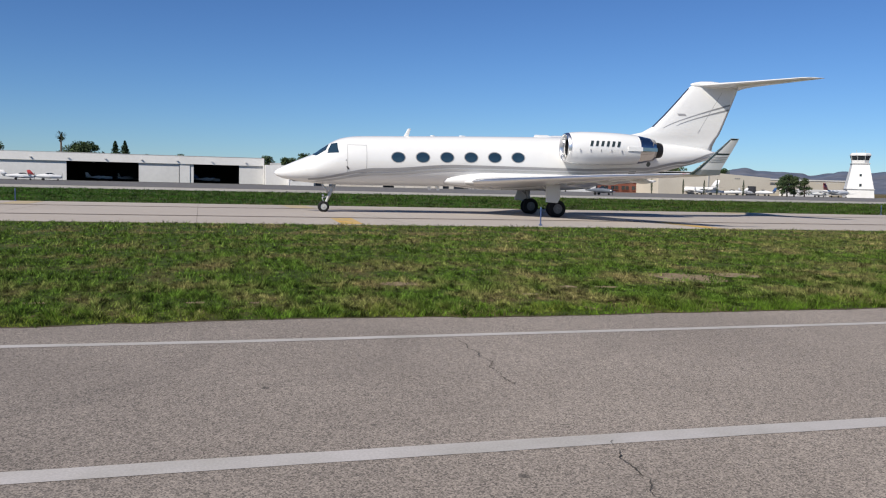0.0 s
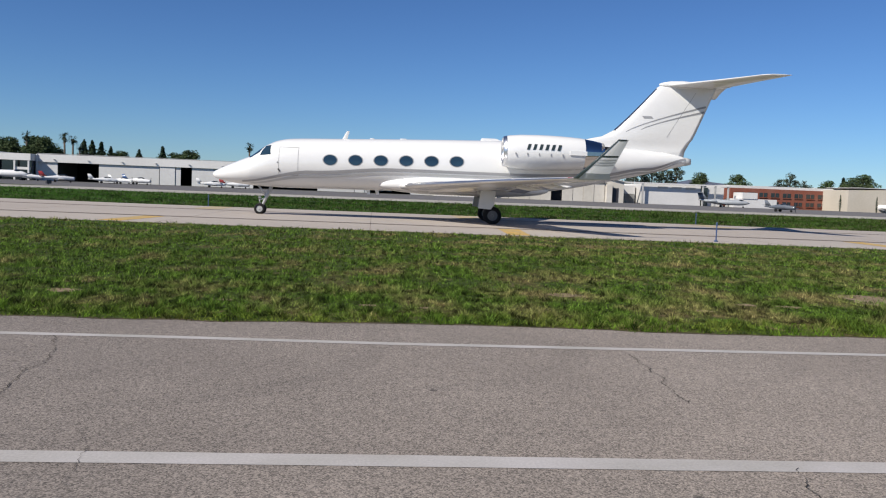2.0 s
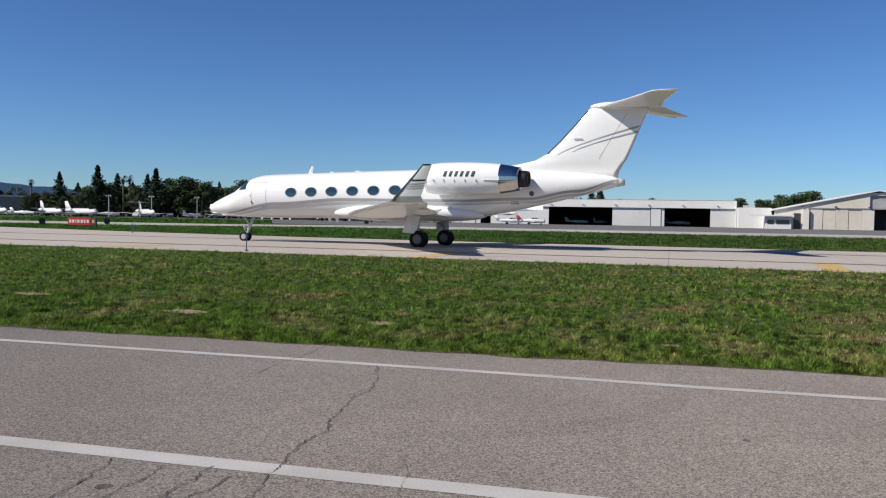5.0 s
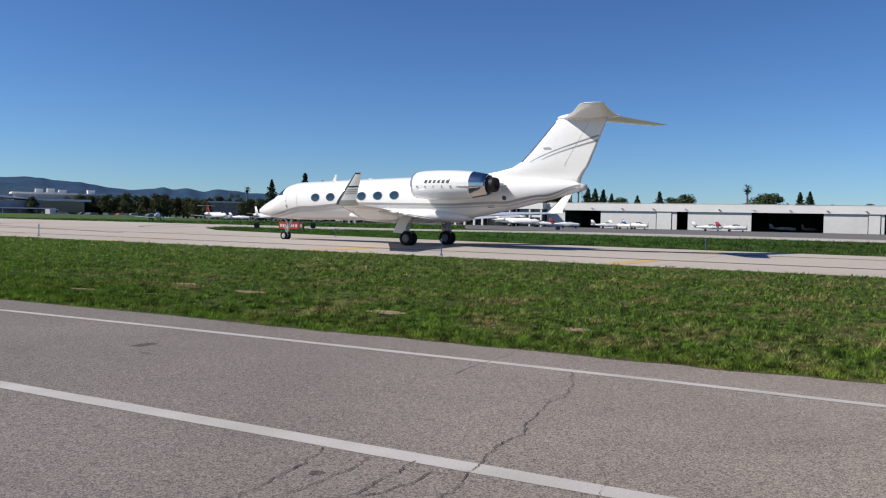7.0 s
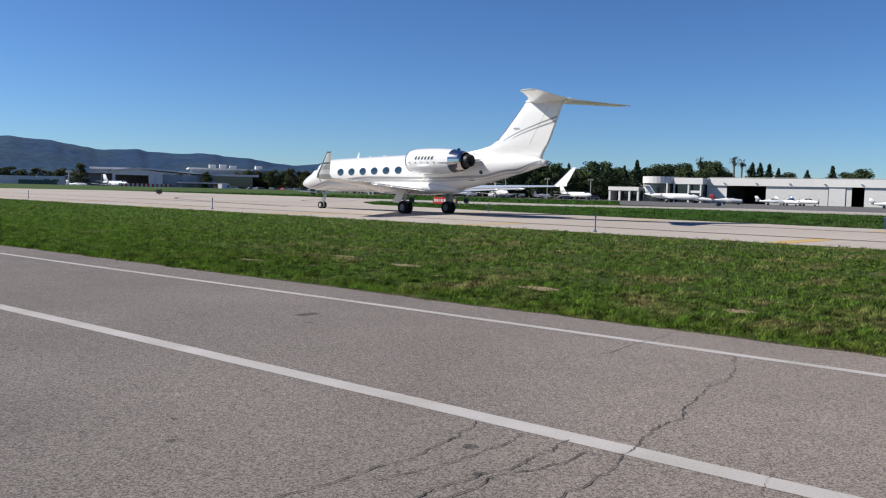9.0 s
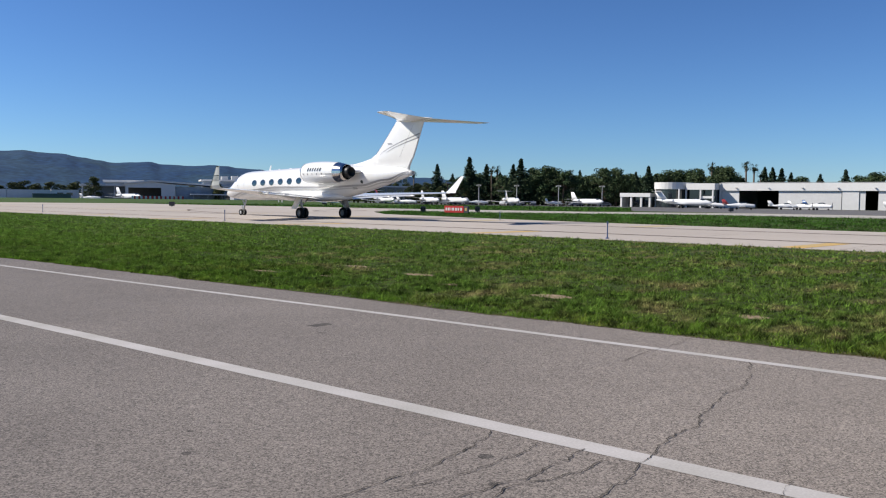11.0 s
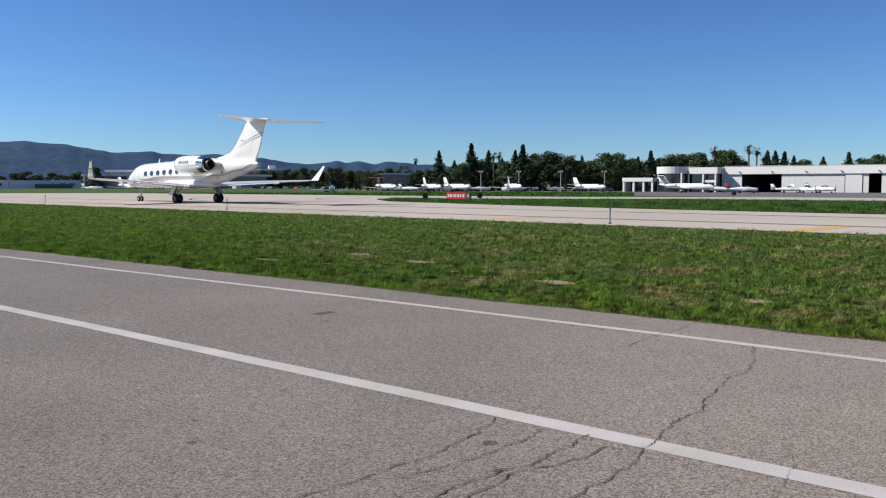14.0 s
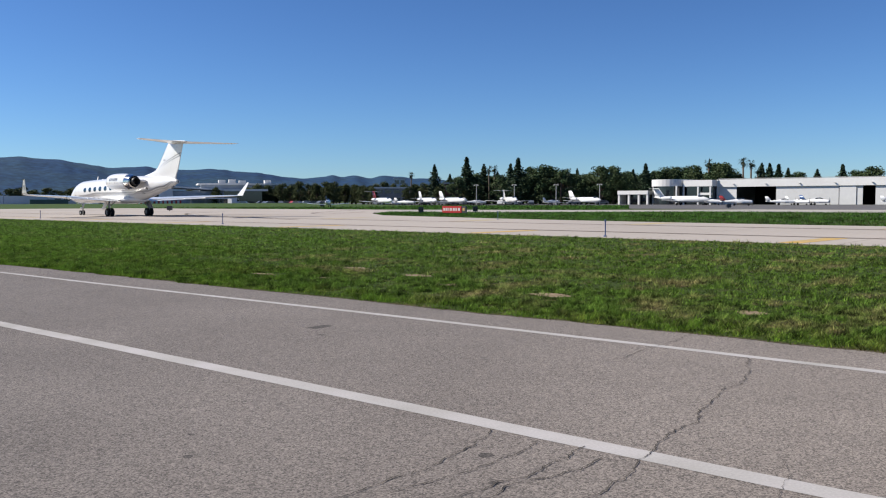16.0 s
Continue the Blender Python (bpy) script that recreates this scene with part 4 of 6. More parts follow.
# engines on short pylons
for side in (1, -1):
    y, z = side * 1.98, 3.50
    prof = ((14.22, 0.64), (14.20, 0.67), (14.26, 0.71), (14.5, 0.765), (15.0, 0.815), (15.8, 0.835), (16.6, 0.825), (17.2, 0.80), (17.9, 0.752), (18.04, 0.735))
    inner = ((15.1, 0.55), (14.5, 0.58))
    rings = [ring_round(s, y, z, r, 36) for s, r in (*inner, *prof)]
    nacelle = part("nacelle", loft(rings, cap=False), WHITE_PAINT, jet, "white engine nacelle", True)
    part("inlet_lip", loft([ring_round(s, y, z, r, 36) for s, r in ((14.42, 0.585), (14.24, 0.615), (14.185, 0.655), (14.22, 0.705), (14.36, 0.745))], cap=False), BARE_METAL, nacelle, "polished inlet lip", True)
    bm = loft([ring_round(s, y, z, r, 24) for s, r in ((15.05, 0.56), (15.0, 0.2), (14.85, 0.16), (14.7, 0.03))])
    for k in range(22):
        a = 2 * math.pi * k / 22
        c, s_ = math.cos(a), math.sin(a)
        q = [Vector((-14.95, y + r * c - w * s_, z + r * s_ + w * c)) for r, w in ((0.16, -0.02), (0.56, -0.05), (0.56, 0.05), (0.16, 0.02))]
        q = [v + Vector((0.05 if i in (2, 3) else -0.03, 0, 0)) for i, v in enumerate(q)]
        bm.faces.new([bm.verts.new(v) for v in q])
    part("fan", bm, DARK_METAL, nacelle, "dark engine fan and spinner")
    part("nozzle", loft([ring_round(s, y, z, r, 36) for s, r in ((18.02, 0.728), (18.3, 0.69), (18.7, 0.62), (18.98, 0.56), (18.98, 0.53), (18.4, 0.5))], cap=False), CHROME, nacelle, "mirror-polished exhaust nozzle", True)
    part("tailpipe", loft([ring_round(s, y, z, r, 30) for s, r in ((18.5, 0.44), (19.28, 0.40), (19.42, 0.37), (19.42, 0.33), (18.7, 0.3), (18.6, 0.02))], cap=False), DARK_METAL, nacelle, "sooty inner tailpipe", True)
    # strake beside the nozzle
    part("strake", loft([[Vector((-s, y + side * a, z + b)) for a, b in ((0.60, 0.12), (0.83 - 0.02 * k, 0.10), (0.83 - 0.02 * k, -0.10), (0.60, -0.12))] for k, s in enumerate((17.3, 17.7, 18.1))]), WHITE_PAINT, nacelle)
    part("nozzle_rail", loft([[Vector((-s, y + side * a, z + b)) for a, b in ((0.40, 0.10), (r, 0.09), (r, -0.09), (0.40, -0.10))] for s, r in ((18.1, 0.79), (18.55, 0.74), (18.96, 0.66))]), CHROME, nacelle, "polished rail along the nozzle")
    part("inlet_duct", loft([ring_round(s, y, z, r, 32) for s, r in ((14.46, 0.572), (14.7, 0.556), (15.04, 0.545))], cap=False), DARK_METAL, nacelle, "dark lining of the inlet", True)
    rings = [[Vector((-s, side * yy, zz)) for yy, zz in ((0.9, 3.62 + t), (1.35, 3.60 + t), (1.35, 3.52 - t), (0.9, 3.50 - t))] for s, t in ((14.9, 0.01), (15.4, 0.14), (17.0, 0.18), (18.6, 0.10), (19.3, 0.01))]
    part("pylon", loft(rings), WHITE_PAINT, jet, "white engine pylon", True)
    # the registration, as plain bars
    for k in range(6):
        s0 = 15.25 + 0.285 * k
        bm = bmesh.new()
        rows = []
        for zz in (3.58, 3.67, 3.76, 3.85):
            slant = (zz - 3.56) * -0.3
            row = []
            for s in (s0 - slant + 0.0, s0 - slant + 0.07, s0 - slant + 0.14):
                r = 0.834 + 0.008
                zz2 = zz - z
                row.append(bm.verts.new((-s, y + side * math.sqrt(max(r * r - zz2 * zz2, 0)), zz)))
            rows.append(row)
        for a, b in zip(rows, rows[1:]):
            for j in range(2):
                bm.faces.new((a[j], a[j + 1], b[j + 1], b[j]))
        if sum(f.normal.y for f in bm.faces if not f.normal_update()) * side < 0:
            bmesh.ops.reverse_faces(bm, faces=bm.faces)
        part("lettering_bar", bm, STRIPE_DARK, nacelle, "plain dark lettering bar")
    for k in range(5):
        s0, zz = 14.75 + 0.55 * k, z - 0.12
        part("latch", boxed(-s0 - 0.02, -s0 + 0.02, y + side * 0.80, y + side * 0.845, zz - 0.05, zz + 0.05), STRIPE_GREY, nacelle)

# fin, rudder, tailplane
rings = [aerofoil((-s, 0, z), c, t, up=(0, 1, 0)) for s, c, t, z in ((16.2, 7.2, 0.10, 3.45), (16.4, 7.1, 0.10, 3.95), (17.2, 6.4, 0.10, 4.14), (18.4, 5.3, 0.14, 4.34), (19.3, 4.55, 0.16, 4.54), (19.86, 4.13, 0.17, 4.85), (20.47, 3.76, 0.165, 5.45), (21.17, 3.36, 0.155, 6.2), (21.94, 2.92, 0.14, 7.05), (22.2, 2.66, 0.09, 7.22))]
part("fin", loft(rings), WHITE_PAINT, jet, "tall white fin with grey stripes", True)


def fin_face(s, z, side, proud=0.012):
    """A point on a face of the fin, s behind the nose and z up."""
    u = min(1.0, max(0.0, (z - 4.85) / 2.2))
    le, c = 19.86 + 2.08 * u, 4.13 - 1.21 * u
    f = min(0.98, max(0.02, (s - le) / c))
    t = (0.17 - 0.03 * u) * (2.6 * math.sqrt(f) * (1 - f) + 0.35 * f * (1 - f)) / 1.15 * (1 if side > 0 else 0.75)
    return Vector((-s, side * (t + proud), z))


def fin_strip(points, mat, label, wide):
    """A stripe laid on both faces of the fin; points of (s, z)."""
    for side in (1, -1):
        rows = []
        for k, (s, z) in enumerate(points):
            w = wide * (0.2 + 0.8 * k / len(points)) / 2
            rows.append([fin_face(s, z - w, side), fin_face(s, z + w, side)])
        bm = loft(rows, close=False)
        if sum(f.normal.y for f in bm.faces if not f.normal_update()) * side < 0:
            bmesh.ops.reverse_faces(bm, faces=bm.faces)
        part("fin_stripe", bm, mat, jet, label)


def swoop(s0, z0, s1, z1, n=14):
    return [(s0 + (s1 - s0) * k / n, z0 + (z1 - z0) * (k / n) ** 0.8) for k in range(n + 1)]


fin_strip(swoop(20.45, 4.80, 24.42, 6.18), STRIPE_GREY, "grey stripe across the fin", 0.10)
fin_strip(swoop(21.2, 4.94, 24.36, 5.92), STRIPE_GREY, "grey stripe across the fin", 0.10)
for side in (1, -1):
    part("emblem_plate", loft([[fin_face(q + d, z, side) for d in (0.0, 0.46)] for q, z in ((21.34, 5.49), (21.28, 5.55), (21.22, 5.61))], close=False), STRIPE_GREY, jet, "small grey emblem plate on the fin")
for side in (1, -1):
    part("rudder_line", loft([[fin_face(22.50 + 0.60 * (z - 4.6) + d, z, side, 0.006) for d in (0.0, 0.022)] for z in [4.6 + 0.16 * k for k in range(15)]], close=False), PANEL_LINE, jet, "thin hinge line of the rudder")
for side in (1, -1):
    rings = [aerofoil((-s, side * y, z), c, t) for y, s, c, t, z in ((0.0, 22.35, 3.1, 0.16, 7.16), (0.4, 22.6, 2.9, 0.14, 7.17), (2.5, 24.0, 1.95, 0.09, 7.17), (4.8, 25.3, 1.22, 0.055, 7.17), (5.1, 25.63, 0.9, 0.02, 7.17))]
    part("tailplane", loft(rings), WHITE_PAINT, jet, "white swept tailplane on top of the fin", True)
    part("elevator_line", loft([[Vector((-s, side * y, z + d)) for d in (0.035, -0.03)] for y, s, z in ((0.4, 24.75, 7.18), (2.5, 25.42, 7.18), (4.8, 26.18, 7.17))], close=False), PANEL_LINE, jet)
part("bullet_fairing", loft([ring_round(q, 0, 7.2, r, 14) for q, r in ((22.02, 0.03), (22.2, 0.11), (22.6, 0.19), (23.2, 0.22), (24.0, 0.17), (24.9, 0.09), (25.6, 0.02))]), WHITE_PAINT, jet, "rounded white fairing on the fin top", True)
part("fin_edge", loft([[v for v in [aerofoil((-s + 0.015, 0, z), c, t * 1.1, up=(0, 1, 0))[k] for k in (-1, 0, 1)]] for s, c, t, z in ((19.86, 4.13, 0.17, 4.85), (20.47, 3.76, 0.165, 5.45), (21.17, 3.36, 0.155, 6.2), (21.88, 2.96, 0.14, 6.99))], close=False), BARE_METAL, jet, "polished fin leading edge", True)
part("tailcone", loft([ring_round(s, 0, 3.43, r, 20) for s, r in ((23.2, 0.25), (23.6, 0.20), (23.8, 0.15), (23.8, 0.11), (23.5, 0.1))], cap=False), BELLY_PAINT, jet, "small exhaust at the tail cone", True)

# aerials
for s, z0, z1, c in ((6.35, 3.84, 4.28, 0.26), (7.7, 3.86, 3.98, 0.35), (9.2, 3.9, 4.02, 0.5), (13.2, 4.02, 4.20, 1.3)):
    part("aerial", loft([aerofoil((-s - k * (z1 - z0) * 0.55, 0, z0 + (z1 - z0) * k), c * (1 - 0.45 * k), 0.02 if z1 > 4.1 else 0.05, up=(0, 1, 0)) for k in (0, 0.5, 1)]), WHITE_PAINT, jet, "small white aerial on the roof")
for s in (7.6, 8.05):
    part("aerial", loft([aerofoil((-s - k * 0.1, 0, 1.46 - 0.26 * k), 0.22 * (1 - 0.4 * k), 0.015, up=(0, 1, 0)) for k in (0, 1)]), WHITE_PAINT, jet, "small white aerial under the belly")

# landing gear: fixed legs, doors and turning wheels
bm = tube(((-2.98, 0, 1.50), (-2.66, 0, 0.80), (-2.50, 0, 0.45), (-2.40, 0, 0.275)), [0.085, 0.08, 0.065, 0.06])
tube(((-2.25, 0, 1.48), (-2.70, 0, 0.88)), 0.05, bm=bm)
tube(((-2.40, -0.26, 0.275), (-2.40, 0.26, 0.275)), 0.04, bm=bm)
tube(((-2.66, 0, 0.82), (-2.34, 0, 0.70), (-2.46, 0, 0.42)), 0.035, bm=bm)
part("nose_leg", bm, GEAR_METAL, jet, "pale metal nose gear leg", True)
for y in (0.17, -0.17):
    part("taxi_light", loft([[Vector((-2.36 + d, 0.5 * y + r * math.cos(a), 0.83 + r * math.sin(a))) for a in [k * math.pi / 6 for k in range(12)]] for d, r in ((-0.06, 0.03), (0.0, 0.07), (0.03, 0.07))]), BARE_METAL, jet, "round taxi lamp on the nose leg")
wheels = [(wheel(jet, (-2.40, y, 0.275), 0.275, 0.17, "nose_wheel"), (-2.40, y, 0.275), 0.275) for y in (0.17, -0.17)]
for side in (1, -1):
    y = side * 2.14
    bm = tube(((-13.55, y, 1.75), (-13.72, y, 1.05), (-13.81, y, 0.43)), [0.12, 0.11, 0.09])
    tube(((-13.81, y - 0.34, 0.43), (-13.81, y + 0.34, 0.43)), 0.07, bm=bm)
    tube(((-13.0, y, 1.65), (-13.74, y, 0.95)), 0.05, bm=bm)
    tube(((-13.6, y - side * 0.8, 1.6), (-13.74, y, 1.0)), 0.05, bm=bm)
    tube(((-13.74, y, 1.0), (-14.05, y, 0.75), (-13.85, y, 0.5)), 0.04, bm=bm)
    part("main_leg", bm, GEAR_METAL, jet, "pale metal main gear leg", True)
    part("gear_door", loft([[Vector((x, y + side * (o + d), z)) for x, o, z in ((-13.95, 0.10, 1.60), (-13.22, 0.10, 1.60), (-13.10, 0.52, 0.76), (-13.70, 0.52, 0.72), (-13.86, 0.42, 0.95))] for d in (-0.02, 0.02)]), WHITE_PAINT, jet, "white gear door leaning out beside the leg")
    wheels += [(wheel(jet, (-13.81, y + d, 0.43), 0.43, 0.28, "main_wheel"), (-13.81, y + d, 0.43), 0.43) for d in (0.21, -0.21)]


# ---- airfield markers and signs ----
def edge_marker(x, y, mat, high, label):
    t = thing("edge_marker", pose(x, y, 0.02), label, "taxiway marker", "markers along the taxiway")
    part("base", loft([[Vector((r * math.cos(a), r * math.sin(a), z)) for a in [k * math.pi / 6 for k in range(12)]] for r, z in ((0.08, 0.0), (0.08, 0.03), (0.04, 0.06))]), mat, t)
    part("post", tube(((0, 0, 0.05), (0, 0, high - 0.12)), 0.025, 10), mat, t)
    part("cap", loft([[Vector((r * math.cos(a), r * math.sin(a), z)) for a in [k * math.pi / 6 for k in range(12)]] for r, z in ((0.026, high - 0.14), (0.036, high - 0.12), (0.036, high - 0.03), (0.026, high))]), MARKER_BLUE, t)
    return t


m_blue = edge_marker(12.83, 30.4, MARKER_BLUE, 0.72, "blue post marker standing at the taxiway's edge")
for x, y in ((42.5, 28.9), (-16.95, 31.7), (-46.9, 34.5), (-76.8, 36.6), (-106.5, 38.4)):
    copy_thing(m_blue, pose(x, y, 0.02))
for x, y in ((20.3, 51.5), (-9.9, 52.4), (48.5, 51.0), (-38.5, 54.4)):
    copy_thing(m_blue, pose(x, y, 0.0))

sign = thing("guard_sign", pose(-59.4, 75.4, 0, 0, 0, 4), "red holding-position sign with unreadable white lettering on grass", "airfield sign")
part("panel", boxed(-1.6, 1.05, -0.12, 0.12, 0.12, 0.9, bevel=0.02), SIGN_RED, sign, "red sign panel")
part("panel", boxed(1.08, 1.65, -0.12, 0.12, 0.12, 0.9, bevel=0.02), DARK_PAINT, sign, "black sign panel")
for x0, x1 in ((-1.42, -1.2), (-1.1, -0.86), (-0.72, -0.62), (-0.5, -0.25), (-0.1, 0.15), (0.25, 0.45), (0.6, 0.85)):
    part("lettering_bar", boxed(x0, x1, -0.135, -0.118, 0.36, 0.68), SIGN_WHITE, sign)
part("lettering_bar", boxed(1.22, 1.5, -0.135, -0.118, 0.36, 0.68), LINE_YELLOW, sign)
for x in (-1.4, 0.0, 1.5):
    part("leg", tube(((x, 0, 0), (x, 0, 0.2)), 0.05), DARK_PAINT, sign)
for x, y in ((-63.7, 74.6), (-61.95, 82.8)):
    g = thing("guard_light", pose(x, y, 0, 0, 0, 38), "black runway guard light box standing on grass", "airfield light", "guard lights")
    part("housing", boxed(-0.30, 0.30, -0.18, 0.18, 0.18, 0.80, bevel=0.04), DARK_PAINT, g)
    part("leg", tube(((0, 0, 0), (0, 0, 0.25)), 0.06), DARK_PAINT, g)
    for dx in (-0.17, 0.17):
        part("lamp", loft([[Vector((dx + r * math.cos(a), -0.2 - d, 0.5 + r * math.sin(a))) for a in [k * math.pi / 6 for k in range(12)]] for r, d in ((0.13, 0.0), (0.12, 0.05), (0.06, 0.06))]), DARK_METAL, g)
for x, y in ((-116, 75.5), (-151, 140), (-54, 146)):
    g = thing("guard_light", pose(x, y, 0, 0, 0, 50), "dark squat airfield light box standing on grass", "airfield light", "guard lights")
    part("housing", boxed(-0.42, 0.42, -0.25, 0.25, 0.15, 0.8, bevel=0.05), DARK_PAINT, g)
    part("leg", tube(((0, 0, 0), (0, 0, 0.25)), 0.08), DARK_PAINT, g)


# ---- hangars and other buildings ----
def building(name, label, category="building"):
    return thing(name, pose(0, 0, 0), label, category)


def add(parent, name, mat, *b, label="", bevel=0.0):
    return part(name, boxed(*b, bevel=bevel), mat, parent, label)


h = building("white_hangar", "long low white hangar with open dark door bays", "hangar")
HY = 250.0
add(h, "fascia", HANGAR_WHITE, -95.4, 17.5, HY - 0.6, HY, 5.3, 7.5, label="deep white fascia over the doors")
for x0, x1, z in ((-95.4, -60, 7.62), (-60, -24, 7.56), (-24, 17.5, 7.5)):
    add(h, "coping", PALE_STEEL, x0, x1, HY - 0.65, HY - 0.02, z, z + 0.14)
add(h, "roof", ROOF_GREY, -95.4, 17.5, HY, HY + 32, 7.0, 7.3)
# inner faces are coloured dark to carry the shade in the bays
add(h, "back_wall", SHADED_INSIDE, -95.4, 17.5, HY + 32, HY + 32.3, 0, 7.3)
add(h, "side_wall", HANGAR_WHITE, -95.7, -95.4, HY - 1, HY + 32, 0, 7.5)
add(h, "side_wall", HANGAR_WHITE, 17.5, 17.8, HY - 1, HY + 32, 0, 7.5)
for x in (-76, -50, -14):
    add(h, "inner_wall", SHADED_INSIDE, x, x + 0.3, HY + 0.4, HY + 32, 0, 7.0)
add(h, "floor", SHADED_INSIDE, -95.4, 17.5, HY, HY + 32, 0.0, 0.03)
bays = ((-95.4, -90.0), (-78.6, -61.6, -57.2, -55.6), (-52.5, -34.9), (-16.4, -5.6, -2.7, -1.7), (10.8, 17.5))
for bay in bays:
    for k, (a, b) in enumerate(zip(bay, bay[1:])):
        y = HY - 0.2 * (k % 2) - 0.1
        leaf = add(h, "door_leaf", HANGAR_PANEL, a + 0.03, b - 0.03, y, y + 0.25, 0.05, 5.3, label="white sliding door leaf")
        if k:
            add(leaf, "edge_strip", DARK_PAINT, a - 0.07, a + 0.07, y - 0.04, y + 0.2, 0.05, 5.3)
for k in range(12):
    x = -91 + 9.4 * k
    add(h, "wall_lamp", PALE_STEEL, x, x + 0.5, HY - 1.1, HY - 0.6, 6.1, 6.18)

o = building("office_building", "white office building with rounded corner and dark glass", "office")
bm = bmesh.new()
arc = [(-110.2 + 5.2 * math.cos(a), 247.5 + 5.2 * math.sin(a)) for a in [math.pi * (1.0 + k / 14) for k in range(15)]]
ring = [(-115.4, 262)] + arc + [(-104.8, 262)]
part("parapet", loft([[(x, y, z) for x, y in ring] for z in (5.6, 7.7)]), HANGAR_WHITE, o, "curved white parapet")
part("glass_front", loft([[(-110.1 + (x + 110.1) * 0.9, 247.8 + (y - 247.8) * 0.93, z) for x, y in ring] for z in (0.0, 5.6)]), DARK_GLASS, o, "dark curved glass front")
add(o, "parapet", HANGAR_WHITE, -104.7, -95.8, 245.5, 262, 5.5, 7.4)
add(o, "glass_front", DARK_GLASS, -104.6, -96.0, 247.2, 262, 0, 5.5)
for x, y in ((-115.2, 247.2), (-106.2, 243.9), (-104.9, 246.2), (-100.2, 245.8), (-96.4, 245.8)):
    add(o, "column", HANGAR_WHITE, x - 0.22, x + 0.22, y - 0.2, y + 0.2, 0, 5.7)
add(o, "spandrel", HANGAR_WHITE, -100.2, -96.2, 245.9, 247.0, 2.9, 3.6)
w = building("office_wing", "low white flat-roofed wing with open bays", "office")
add(w, "roof_band", HANGAR_WHITE, -126, -115.6, 244, 258, 3.2, 4.4)
add(w, "back_wall", DARK_GLASS, -125.8, -115.6, 249, 258, 0, 3.2)
for x in (-125.6, -122.2, -118.8, -115.9):
    add(w, "column", HANGAR_WHITE, x - 0.3, x + 0.3, 244.2, 244.9, 0, 3.2)
add(w, "side_wall", HANGAR_WHITE, -126, -125.4, 245, 258, 0, 3.2)

g = building("gable_hangar", "tan metal hangar with low gable and sliding doors", "hangar")
GY = 238.0


def gable(x):
    return 4.9 + (x - 26.5) * (10.1 - 4.9) / 24.9 if x < 51.4 else 10.1 - (x - 51.4) * (10.1 - 6.0) / 20.3


for x0, x1, lo in ((26.5, 31.0, 0), (31.0, 35.1, 0), (35.1, 49.4, 5.65), (49.4, 53.6, 9.0), (53.6, 66.0, 5.5), (66.0, 71.7, 0)):
    part("gable_wall", loft([[(x0, y, lo), (x1, y, lo), (x1, y, gable(x1)), (x0, y, gable(x0))] for y in (GY, GY + 0.4)]), HANGAR_TAN, g)
for x0, x1 in ((26.0, 51.4), (51.4, 72.2)):
    part("roof", loft([[(x0, y, gable(x0) + 0.02), (x1, y, gable(x1) + 0.02), (x1, y, gable(x1) + 0.25), (x0, y, gable(x0) + 0.25)] for y in (GY - 0.6, GY + 34)]), HANGAR_WHITE, g, "pale low-pitched metal roof")
# dark sheet close behind the doors, standing in for the shaded interior
add(g, "inside", SHADED_INSIDE, 35.1, 66.0, GY + 3, GY + 3.3, 0, 6.4)
add(g, "tall_door", PANEL_LINE, 49.5, 53.5, GY + 0.5, GY + 0.7, 5.6, 9.0)
add(g, "door_track", ROOF_GREY, 34.6, 66.5, GY - 0.45, GY - 0.05, 5.4, 5.7)
for k in range(5):
    x = 35.2 + 3.06 * k
    add(g, "door_leaf", HANGAR_TAN, x, x + 3.0, GY - 0.3 + 0.12 * (k % 2), GY - 0.05, 0.05, 5.4, label="tan sliding door leaf")
for k in range(4):
    x = 53.7 + 3.08 * k
    add(g, "door_leaf", HANGAR_TAN, x, x + 3.0, GY - 0.3 + 0.12 * (k % 2), GY - 0.05, 0.05, 5.4, label="tan sliding door leaf")
for x in (34.0, 67.2):
    add(g, "buttress", HANGAR_TAN, x - 0.8, x + 0.8, GY - 1.2, GY - 0.05, 0, 5.2)
for x in (31.2, 68.4):
    add(g, "service_door", DARK_PAINT, x, x + 1.7, GY - 0.12, GY - 0.02, 0, 4.2)
for k in range(5):
    add(g, "wall_lamp", DARK_PAINT, 33 + 8 * k, 33.5 + 8 * k, GY - 0.9, GY - 0.1, 5.9, 6.1)
lw = building("low_white_building", "low white flat building beside the hangars", "building")
add(lw, "wall", HANGAR_WHITE, 17.9, 26.4, 244, 262, 0, 5.6)
add(lw, "wall", HANGAR_WHITE, 24.0, 30.5, 236.5, 243.9, 0, 3.6)
add(lw, "canopy", HANGAR_WHITE, 19.6, 31.0, 235.2, 237, 3.3, 3.7)
add(lw, "window", DARK_GLASS, 24.6, 26.2, 236.4, 236.48, 1.3, 2.4)
add(lw, "window", DARK_GLASS, 26.8, 30.0, 236.4, 236.48, 1.3, 2.4)
add(lw, "roof_unit", PALE_STEEL, 19.5, 22.5, 248, 250, 5.6, 6.3)

